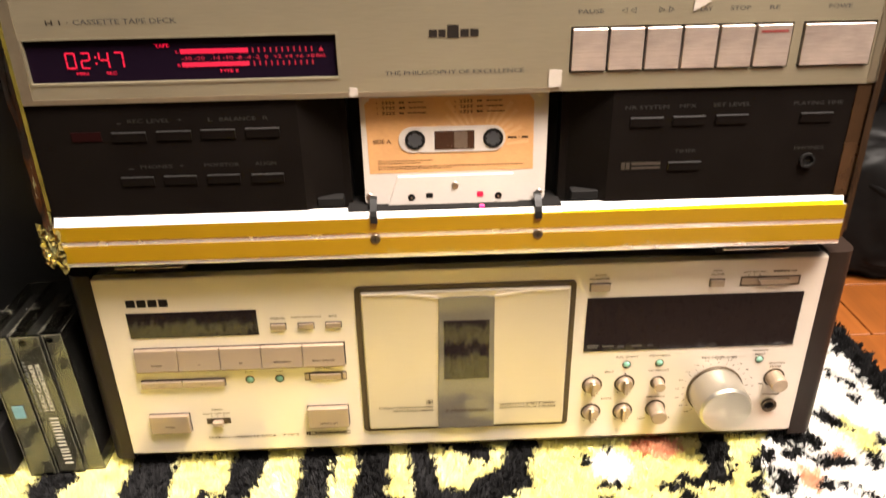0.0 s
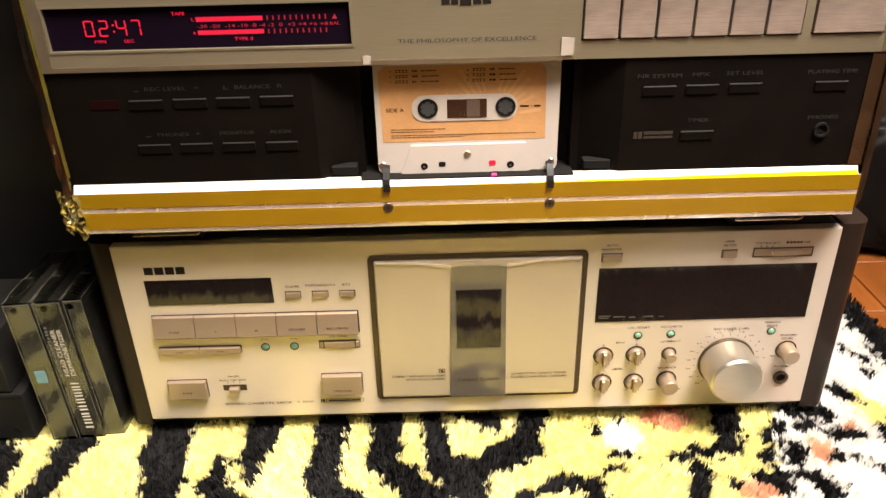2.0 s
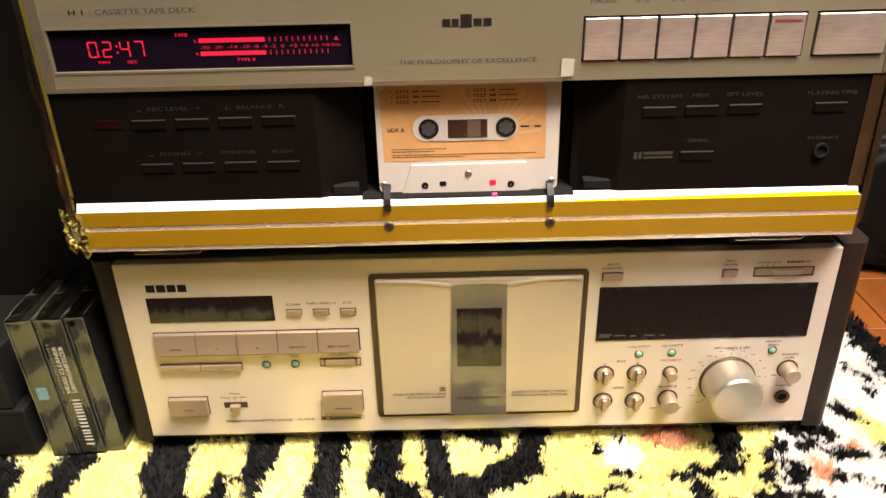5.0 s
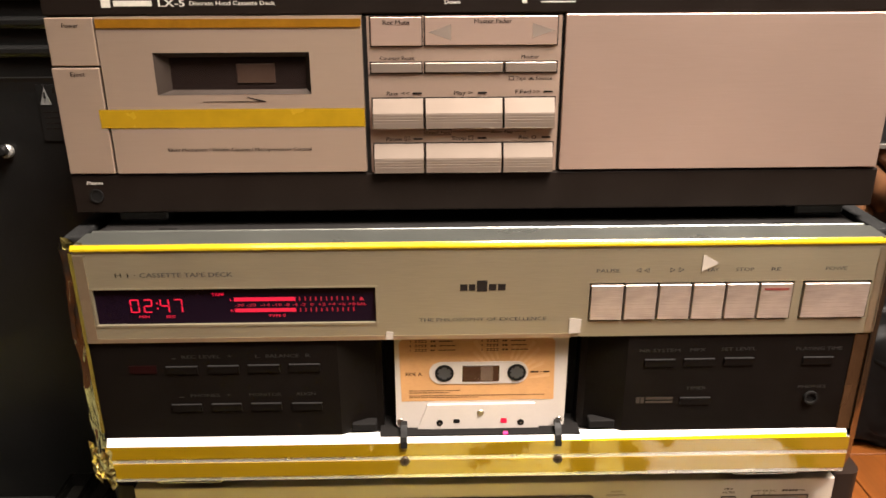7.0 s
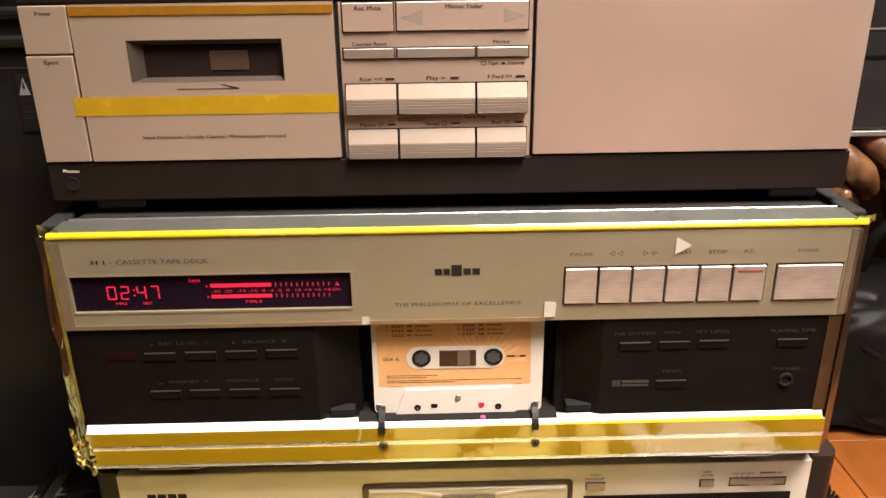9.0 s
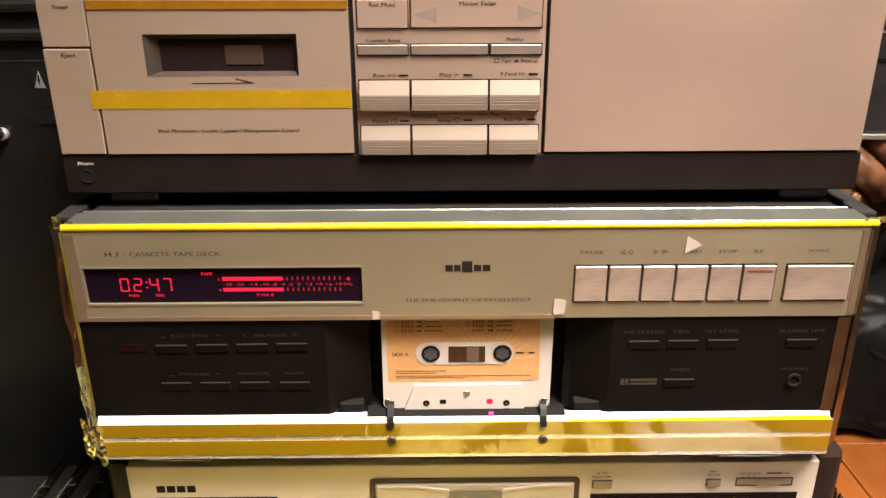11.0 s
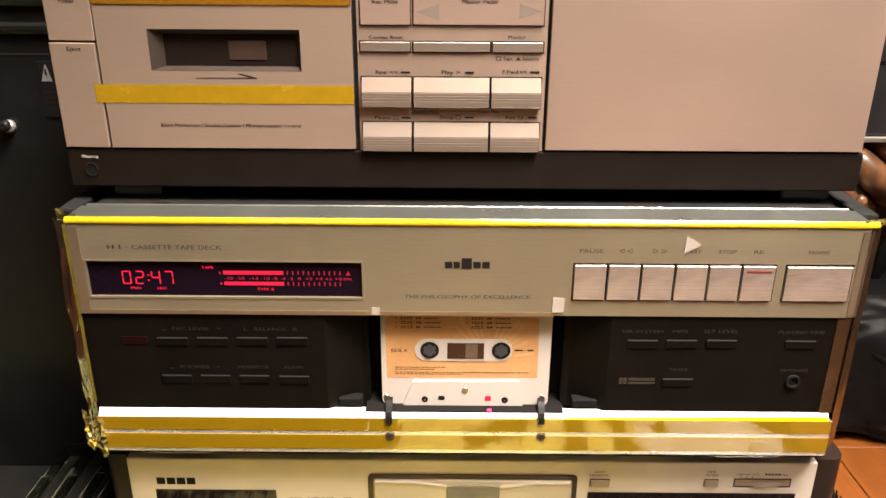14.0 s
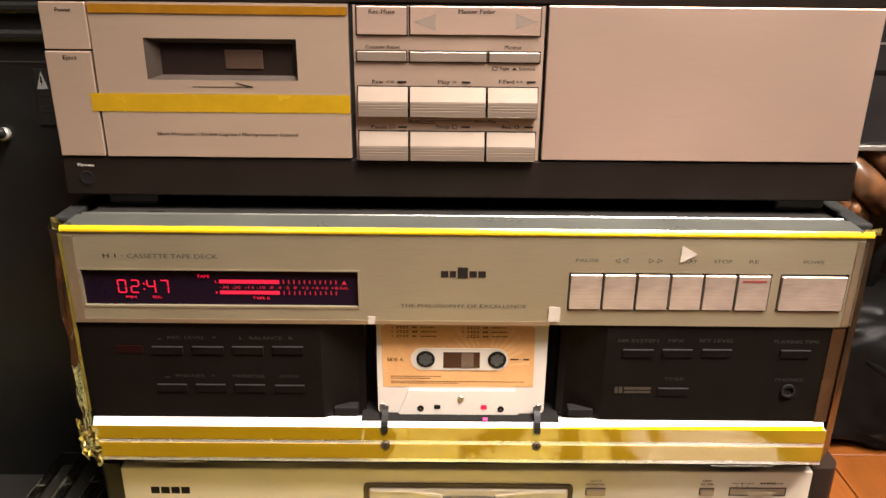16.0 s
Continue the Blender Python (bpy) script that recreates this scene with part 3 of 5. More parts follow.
    k = part("level_knob", rod(170.6, 83.7, 17.5, Y - 22.6, Y + 1, 72, 1.2, 16.8), knob_metal, t, "large turned aluminium level knob", False)
    # dark disc paints the shadow ring behind the large knob
    part("knob_base", rod(170.6, 83.7, 18.5, Y - 1.6, Y + 1, 64, 0.5), bronze, k)
    part("knob_face", rod(170.6, 83.7, 15.6, Y - 23, Y - 20, 64, 0.2), knob_metal, k)
    ticks = bmesh.new()
    for i in range(21):
        a = radians(230 - i * 14)
        c, s = math.cos(a), math.sin(a)
        r0, r1 = 20.2, 21.6 if i % 2 else 22.2
        w = 0.16
        vs = [ticks.verts.new(V(170.6 + r * c - q * w * s, Y - 0.12, 84 + r * s + q * w * c)) for r, q in ((r0, -1), (r1, -1), (r1, 1), (r0, 1))]
        ticks.faces.new(vs)
    part("dial_scale", ticks, ink_brown, t)
    for i, wd in enumerate(("50", "41", "35", "29", "25", "21", "19", "16", "14", "12", "10", "8", "6", "4", "2", "0")):
        a = radians(228 - i * 17.2)
        cx, cz = 170.6 + 25 * math.cos(a), 84 + 24 * math.sin(a)
        if cz > 64:
            letter(wd, cx - 0.7 * len(wd), cx + 0.7 * len(wd), cz, 1.2, Y - 0.12, ink_brown, t)
    letter("MARGIN", 191.6, 201.4, 113.9, 1.6, Y - 0.12, ink_brown, t), letter("RESET", 193.5, 200.4, 111, 1.6, Y - 0.12, ink_brown, t)
    letter("PHONES", 203.7, 214.3, 103.5, 1.6, Y - 0.12, ink_brown, t), letter("LEVEL", 205, 212.6, 100.9, 1.6, Y - 0.12, ink_brown, t)
    letter("MIN", 199.5, 202.6, 87, 1.2, Y - 0.12, ink_brown, t), letter("PHONES", 203.9, 214.8, 78.4, 1.6, Y - 0.12, ink_brown, t)
    knob(209, 92, 5.9, Y, 10, t)
    part("phones_jack", window_plate([(209.4 + 5 * math.cos(a * math.pi / 16), 69.4 + 5 * math.sin(a * math.pi / 16)) for a in range(32)],
                                     [(209.4 + 3.2 * math.cos(a * math.pi / 16), 69.4 + 3.2 * math.sin(a * math.pi / 16)) for a in range(32)], Y - 1.4, Y + 0.5), bronze, t, "bronze headphone socket ring")
    part("socket", rod(209.4, 69.4, 3.2, Y - 0.3, Y + 1, 24), dark_hole, t)
    t.location += V(0.1, 3.0, -1.9)
    t.rotation_euler = (0, 0, 0.0004)
    return t


lower_deck()


# ---- cassette deck in the middle: grey aluminium plate, black panel, taped edges ----
def crumple(x0, x1, y0, y1, z0, z1, nx, nz, amp, seed):
    """A creased sheet of tape between two upright edges."""
    rnd = random.Random(seed)
    bm = bmesh.new()
    grid = []
    for j in range(nz + 1):
        v = j / nz
        row = []
        for i in range(nx + 1):
            u = i / nx
            edge = 1 if 0 < i < nx else 0.35
            row.append(bm.verts.new(V(x0 + (x1 - x0) * u + rnd.uniform(-amp, amp) * edge * 0.6, y0 + (y1 - y0) * u + rnd.uniform(-amp, amp) * edge,
                                      z0 + (z1 - z0) * v + rnd.uniform(-1, 1) * amp * 0.8)))
        grid.append(row)
    for j in range(nz):
        for i in range(nx):
            a, b, c, d = grid[j][i], grid[j][i + 1], grid[j + 1][i + 1], grid[j + 1][i]
            if (i + j) % 2:
                bm.faces.new((a, b, c)), bm.faces.new((a, c, d))
            else:
                bm.faces.new((a, b, d)), bm.faces.new((b, c, d))
    bmesh.ops.recalc_face_normals(bm, faces=bm.faces)
    return bm


def pleats(x0, x1, y0, y1, z0, z1, nu=16, nz=110):
    """A glossy sheet wrapped round an upright corner, puckered along its height."""
    bm = bmesh.new()
    grid = []
    for j in range(nz + 1):
        v = j / nz
        row = []
        for i in range(nu + 1):
            u = i / nu
            q = Vector((u * 3.4, 0.0, v * 6.5))
            push = 1.7 * noise.noise(q) + 0.45 * noise.noise(q * 2.7 + Vector((7, 0, 3)))
            bow = 3.4 * math.sin(math.pi * u)
            hold = min(1.0, 4 * u, 4 * (1 - u)) * 0.9 + 0.1
            out = bow + push * hold
            row.append(bm.verts.new(V(x0 + (x1 - x0) * u - 0.72 * out, y0 + (y1 - y0) * u - 0.69 * out, z0 + (z1 - z0) * v)))
        grid.append(row)
    for j in range(nz):
        for i in range(nu):
            bm.faces.new((grid[j][i], grid[j][i + 1], grid[j + 1][i + 1], grid[j + 1][i]))
    bmesh.ops.recalc_face_normals(bm, faces=bm.faces)
    return bm


def cassette_label():
    """Label outline with cut upper corners and the long hub opening left free by the raised strip."""
    return [(-46.6, 242.8), (43.8, 243.2), (43.2, 282), (40.5, 285.5), (-44.5, 285.5), (-47.4, 282)]


def segments(ch, x, z, w, h, s):
    """Bars of one seven-stroke figure."""
    on = {"0": "abcdef", "1": "bc", "2": "abged", "3": "abgcd", "4": "fgbc", "5": "afgcd", "6": "afgedc", "7": "abc", "8": "abcdefg", "9": "abcdfg"}[ch]
    m = z + h / 2
    bars = {"a": (x + s, x + w - s, z + h - s, z + h), "g": (x + s, x + w - s, m - s / 2, m + s / 2), "d": (x + s, x + w - s, z, z + s),
            "f": (x, x + s, m + .3, z + h - .3), "b": (x + w - s, x + w, m + .3, z + h - .3), "e": (x, x + s, z + .3, m - .3), "c": (x + w - s, x + w, z + .3, m - .3)}
    return [bars[k] for k in on]


def middle_deck():
    t = thing("cassette_deck", "grey aluminium and black cassette deck edged with yellow tape", "cassette deck", (0, 160, 182))
    part("case", box(-219.5, 220, 30.5, 330, 196, 344.2, 1.5), black_case, t, "black metal case")
    part("front_chassis", box(-219.5, 220, 6.2, 30.2, 289.2, 344), black_case, t)
    part("base_chassis", box(-219.5, 220, 24.2, 30.4, 196.2, 221.8), black_case, t)
    # face plate with openings for the display and the keys
    bm = bmesh.new()
    for x0, x1, z0, z1 in ((-220.5, 221.5, 321.7, 344), (-220.5, 221.5, 289, 298.6), (-220.5, -214.4, 298.6, 321.7), (-58.1, 59.2, 298.6, 321.7), (172.9, 177.6, 298.6, 321.7), (215.9, 221.5, 298.6, 321.7)):
        box(x0, x1, 0, 6, z0, z1, bm=bm)
    bmesh.ops.remove_doubles(bm, verts=bm.verts, dist=1e-6)
    part("face_plate", bm, silver_plate, t, "brushed grey aluminium face plate")
    # display
    d = part("display", box(-214.4, -58.1, 1.6, 5, 298.6, 321.7), red_glass, t, "dark display with glowing red figures")
    part("bezel", window_plate(frame_outline(-214.6, -57.9, 298.3, 321.9), frame_outline(-213.4, -59.0, 299.5, 321.0), -0.3, 2), silver_plate, d, "thin polished bezel")
    bars, x = [], -194.6
    for ch in "0247":
        bars += segments(ch, x, 306.4, 5.1, 8.2, 0.75)
        x += 7.3 if ch != "2" else 9.2
    bars += [(-180.1, -179.2, 308.4, 309.3), (-180.1, -179.2, 311.6, 312.5)]
    marks("figure", bars, 1.3, glow_red, d, "glowing red figures")
    letter("MIN", -190.5, -184.8, 304, 1.6, 1.4, glow_red, d), letter("SEC", -175.6, -170.4, 304, 1.6, 1.4, glow_red, d)
    letter("TAPE", -149.2, -142.4, 317, 1.8, 1.4, glow_red, d), letter("TYPE II", -119, -109.6, 303.8, 1.7, 1.4, glow_red, d)
    letter("L", -139.4, -138.2, 313.8, 1.6, 1.4, glow_red, d), letter("R", -139.4, -138.2, 307.1, 1.6, 1.4, glow_red, d)
    marks("level_bar", [(-137.2, -103.4, 312.7, 315), (-137.2, -103.4, 306.1, 308.3)], 1.3, glow_red, d, "two glowing red level bars")
    marks("level_tick", [(-101 + 2.95 * k - .3, -101 + 2.95 * k + .3, z, z + 2.3) for k in range(11) for z in (312.7, 306)], 1.3, glow_soft, d)
    letter("-30 -20  -14 -10 -8 -4 -2  0  +2 +4 +6 +8", -137, -70.4, 310.4, 1.9, 1.4, glow_soft, d), letter("BAL", -69.4, -64.4, 310.4, 1.7, 1.4, glow_soft, d)
    part("mark", prism([(-68.2, 312.6), (-65.6, 312.6), (-66.9, 315)], "y", 1.3, 1.5), glow_soft, d)
    # lettering on the plate
    letter("H 1 \u00b7", -199.5, -188.6, 329.6, 2.7, -0.15, ink, t), letter("CASSETTE TAPE DECK", -186.2, -136.2, 329.6, 2.7, -0.15, ink_dim, t)
    marks("maker_mark", [(-12.4, -8.3, 318.2, 322), (-7.6, -4.0, 318.2, 322), (-3.2, 2.6, 317.6, 324.2), (3.4, 7.6, 318.2, 322), (8.4, 12.6, 318.2, 322)], -0.15, ink, t, "plain dark maker mark")
    letter("THE PHILOSOPHY OF EXCELLENCE", -35.3, 36, 300.7, 2.2, -0.15, ink_dim, t)
    for wd, x0, x1 in (("PAUSE", 62.4, 75.1), ("LAY", 123.7, 129.6), ("STOP", 139, 149.1), ("RE", 158.8, 164), ("POWE", 188.9, 200.6)):
        letter(wd, x0, x1, 329.2, 2.2, -0.15, ink_dim, t)
    arrows = bmesh.new()
    for x0, s in ((84.2, 1), (88.6, 1), (105.6, -1), (110.4, -1)):
        for a, b in (((x0, 329.2), (x0 + s * 2.6, 330.5)), ((x0, 329.2), (x0 + s * 2.6, 327.9)), ((x0 + s * 2.6, 327.9), (x0 + s * 2.6, 330.5))):
            dx, dz = b[0] - a[0], b[1] - a[1]
            n = math.hypot(dx, dz) / 0.14
            prism([(a[0] - dz / n, a[1] + dx / n), (b[0] - dz / n, b[1] + dx / n), (b[0] + dz / n, b[1] - dx / n), (a[0] + dz / n, a[1] - dx / n)], "y", -0.15, -0.02, bm=arrows)
    part("arrow_marks", arrows, ink_dim, t)
    # keys
    part("key_bed", box(59.2, 172.9, 2.5, 6, 298.6, 321.7), dark_hole, t)
    part("key_bed", box(177.6, 215.9, 2.5, 6, 298.6, 321.7), dark_hole, t)
    xs = (59.4, 78.5, 97.3, 116.2, 134.9, 153.5, 172.7)
    for i, (a, b) in enumerate(zip(xs, xs[1:])):
        k = part("transport_key", box(a + 0.7, b - 0.7, -1.1, 4, 299.6, 320.7, 0.3), silver_button, t, "brushed silver key")
        if i == 5:
            marks("record_mark", [(156.2, 170, 317, 318)], -1.25, ink_red, k, "thin red line")
    part("power_key", box(178.6, 215, -1.1, 4, 299.6, 320.5, 0.3), silver_button, t, "wide brushed silver power key")
    # top
    part("top_strip", prism([(0.5, 345), (1.5, 347), (18.8, 347.2), (18.8, 345)], "x", -219.5, 220), top_metal, t, "brushed aluminium strip along the top edge")
    part("strip_edge", prism([(18.8, 345), (18.8, 347.1), (20.6, 347.3), (21, 347.7), (21.6, 347.7), (22, 347), (22, 345)], "x", -217, 217.5), top_metal, t, "raised rear edge of the strip")
    part("lid", box(-214, 214, 22.2, 326, 344.4, 346.4, 0.5), black_case, t, "black sheet metal lid")
    for x in (-177, 174):
        part("lid_slot", box(x - 5, x + 5, 24.5, 27.5, 346.2, 346.7), dark_hole, t)
    for x0, x1 in ((-230.5, -219.7), (220.2, 231)):
        part("side_rail", box(x0, x1, 13, 332, 196, 347.2, 1.2, 2), rail_grey, t, "rough dark side rail")
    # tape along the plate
    part("tape_edge", prism([(-0.7, 343.8), (-0.7, 345.1), (0.3, 346.4), (0.8, 346.9), (0.9, 346.6), (0.4, 346), (-0.3, 344.9), (-0.3, 343.8)], "x", -221, 225), kapton_edge, t, "yellow tape along the top edge, painted lit")
    part("tape_strip", box(-221.5, -214.8, -0.35, -0.1, 290, 341.3), kapton_thin, t, "thin clear yellow tape")
    part("tape_strip", box(217.2, 222.5, -0.35, -0.1, 290, 341.3), kapton_thin, t)
    part("tape_strip", box(-221.5, 50, -0.4, -0.1, 288.6, 291.2), kapton_thin, t)
    part("tape_piece", prism([(120, 328), (128.6, 332.6), (128.4, 333.6), (121.2, 337.8), (120.4, 337.4)], "y", -0.5, -0.16), white_tape, t, "torn triangle of white tape")
    part("tape_piece", prism([(-54, 289), (-49.9, 289.2), (-49.7, 293.5), (-53.8, 293.8)], "y", -0.7, -0.42), white_tape, t, "scrap of white tape")
    part("tape_piece", prism([(48.8, 291.2), (55.4, 291.5), (55.7, 300.2), (49.1, 300.8)], "y", -0.7, -0.42), white_tape, t, "scrap of white tape")
    # black lower panel with slanting cheeks round the cassette bay
    left = [(-221, 1), (-82, 1), (-61.5, 11), (-57.5, 11.5), (-57.5, 30), (-221, 30)]
    right = [(222, 1), (84, 1), (63, 11), (58.8, 11.5), (58.8, 30), (222, 30)]
    part("lower_panel", prism(left, "z", 221, 288.9), black_panel, t, "black satin panel")
    part("lower_panel", prism(right, "z", 222, 288.9), black_panel, t, "black satin panel")
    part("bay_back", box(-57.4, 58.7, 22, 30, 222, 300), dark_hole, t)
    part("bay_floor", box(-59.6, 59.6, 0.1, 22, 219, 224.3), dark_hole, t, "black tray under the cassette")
    for x0, x1 in ((-82, -57.6), (58.9, 84)):
        part("bay_guide", box(x0 + 6, x1 - 4, 2, 9, 226.4, 231.5, 0.5), dark_hole, t)
    for x0, x1, z in ((-179.7, -161.9, 272.7), (-156.2, -138.5, 272.9), (-133.2, -115.4, 273.1), (-109.9, -92.2, 273.3), (-179.5, -162.2, 247.7), (-156.6, -139.3, 247.8), (-133.5, -116.1, 247.8), (-109.9, -92.6, 247.6),
                      (94.1, 111.6, 273.2), (116.9, 134.3, 273.4), (140.1, 157.3, 273.6), (185.9, 203.2, 273.5), (117.2, 135, 247.6)):
        b = part("flat_button", prism([(2, z - 5.2), (0.4, z - 5), (0.1, z - 0.8), (0.3, z), (2, z)], "x", x0, x1), black_panel, t)
        # lighter strip paints the highlight on the black button's upper edge
        part("button_edge", prism([(0.32, z + 0.04), (0.08, z - 0.3), (0.02, z - 0.26), (0.24, z + 0.14), (0.96, z + 0.16), (0.96, z + 0.06)], "x", x0, x1), button_edge, b, "painted glint along the upper edge")
    for wd, x0, x1, z in (("-", -175.9, -173.8, 278.6), ("REC LEVEL", -170.2, -148.3, 278.7), ("+", -144.6, -141.9, 278.9), ("L", -128.6, -126, 278.6), ("BALANCE", -122.7, -104, 278.7), ("R", -100.1, -97.4, 278.8),
                          ("-", -174.6, -171.9, 253.3), ("PHONES", -168.1, -151.1, 253.4), ("+", -147.5, -144.8, 253.5), ("MONITOR", -134.3, -115.7, 253.5), ("ALIGN", -107.2, -96, 253.6),
                          ("NR SYSTEM", 90.7, 114, 278.9), ("MPX", 119.7, 128.8, 279.1), ("SET LEVEL", 137.6, 157.8, 279.3), ("PLAYING TIME", 181, 207.5, 279), ("TIMER", 119.9, 131.8, 253.8), ("PHONES", 185.9, 202.3, 253.8)):
        letter(wd, x0, x1, z, 2.2 if wd != "-" else 5, 0.85, ink_panel, t)
    part("remote_sensor", box(-200.6, -185.3, 0.6, 1.2, 268.4, 273.2), dull_red, t, "dull red sensor window")
    marks("badge", [(91.4, 93.4, 243.9, 247.9), (94, 96, 243.9, 247.9), (97, 112.9, 246.2, 247.9), (97, 112.9, 243.9, 245.2)], 0.85, ink_gold, t, "dull gold badge of plain bars")
    ring = [(194.3 + 4.2 * math.cos(a * math.pi / 12), 246.6 + 4.2 * math.sin(a * math.pi / 12)) for a in range(24)]
    hole = [(194.3 + 3.0 * math.cos(a * math.pi / 12), 246.6 + 3.0 * math.sin(a * math.pi / 12)) for a in range(24)]
    part("phones_jack", window_plate(ring, hole, -0.6, 1.5), black_plastic, t, "black headphone socket")
    part("socket", rod(194.3, 246.6, 3, 0.5, 1.5, 20), dark_hole, t)
    # lip along the bottom
    lip = part("front_lip", prism([(24, 195.2), (-1.2, 195.2), (-1.6, 195.8), (-1.6, 220.2), (24, 220.2)], "x", -221.6, 221.6), polished_edge, t, "aluminium lip covered with yellow tape")
    for a, b in ((-221.6, -59.8), (59.6, 221.6), (-59.8, 59.6)):
        top, back = (224.9, 0.9) if abs(a + b) > 10 else (223.5, -0.15)
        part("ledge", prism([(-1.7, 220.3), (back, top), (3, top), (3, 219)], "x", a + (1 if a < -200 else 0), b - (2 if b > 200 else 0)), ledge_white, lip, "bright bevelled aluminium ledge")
    # the upper tape climbs onto the bevel towards one end, in a lighter, lit colour
    bm = bmesh.new()
    for x0, x1, u0, u1 in ((-26, 59.4, 0.0, 0.16), (59.8, 140, 0.16, 0.36), (140, 219.4, 0.36, 0.5)):
        a, b = (-1.76, 220.25), ((-0.22, 223.45) if x1 < 59.6 else (0.84, 224.85))
        ends = [[V(x, a[0] + (b[0] - a[0]) * u - 0.06, a[1] + (b[1] - a[1]) * u + 0.06) for u in (0, u_)] for x, u_ in ((x0, u0 + 0.01), (x1, u1))]
        bm.faces.new([bm.verts.new(p) for p in (ends[0][0], ends[1][0], ends[1][1], ends[0][1])])
    bmesh.ops.solidify(bm, geom=bm.faces[:], thickness=0.00004)
    part("tape_overlap", bm, ledge_tape, lip, "yellow tape lapped onto the ledge, painted lit")
    for z0, z1 in ((211.4, 220.2), (198.2, 208.4)):
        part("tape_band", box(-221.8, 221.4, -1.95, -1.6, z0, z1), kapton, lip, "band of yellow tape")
    for x in (-45.2, 46.6):
        s = part("screw", rod(x, 207.6, 2.9, -2.5, -1.6, 20, 0.4), bronze, lip, "small cross-head screw")
        part("screw_slot", box(x - 1.7, x + 1.7, -2.56, -2.3, 207.3, 207.9), dark_hole, s)
        part("screw_slot", box(x - .3, x + .3, -2.58, -2.3, 205.9, 209.3), dark_hole, s)
    for x in (-45.4, 46.4):
        hook = [(7, 227.4), (7, 229.8), (3, 229.8), (0.6, 227.6), (-2.2, 224.6), (-3.2, 222), (-3.2, 217.6), (-2.1, 217.6), (-2.1, 221.4), (-1, 224), (2, 226.2), (4, 227.2)]
        h = part("retaining_hook", prism(hook, "x", x - 1.9, x + 1.9), black_plastic, t, "black plastic hook over the lip")
    # tape over the sides
    part("side_tape", pleats(-231.6, -221.0, 11, -1.0, 203, 345), film_dark, t, "creased shiny clear tape over the side", True)
    part("side_tape", crumple(-222.2, -220.4, -1.2, -0.8, 230, 343, 1, 24, 0.35, 9), olive_tape, t, "yellowed tape edge")
    part("side_tape", crumple(221.6, 233.6, -0.9, 12.6, 197, 345, 2, 10, 0.35, 5), film_brown, t, "brownish tape over the side")
    part("tape_strip", box(213.4, 222.2, 0.55, 0.92, 224.9, 288.7), film_brown, t, "brownish clear tape over the panel end")
    part("tape_crumple", crumple(-234, -217, 5, -5, 194, 219, 9, 10, 1.9, 11), film_yellow, t, "crumpled yellow tape end at the corner")
    part("tape_crumple", crumple(-230, -214, 10, 0, 340, 348.6, 5, 3, 1.2, 12), film_yellow, t)
    part("tape_crumple", crumple(217, 232, 0, 6, 343, 347.6, 7, 3, 0.7, 13), film_yellow, t)
    for x in (-177, 176):
        f = part("foot", box(x - 19, x + 19, 4, 44, 190.6, 195.2, 1), black_case, t, "flat black foot plate")
        part("foot_edge", prism([(x - 19, 190.3), (x + 19, 190.3), (x + 21, 191.8), (x + 20.6, 192.2), (x + 18.8, 190.9), (x - 19, 190.9)], "y", 3.4, 4.2), polished_edge, f, "thin bright front edge")
        part("foot_pad", box(x - 16, x + 16, 20, 44, 179.4, 190.7, 1), rubber, f)
        part("foot", box(x - 19, x + 19, 250, 290, 179.4, 196, 1), rubber, t)
    return t


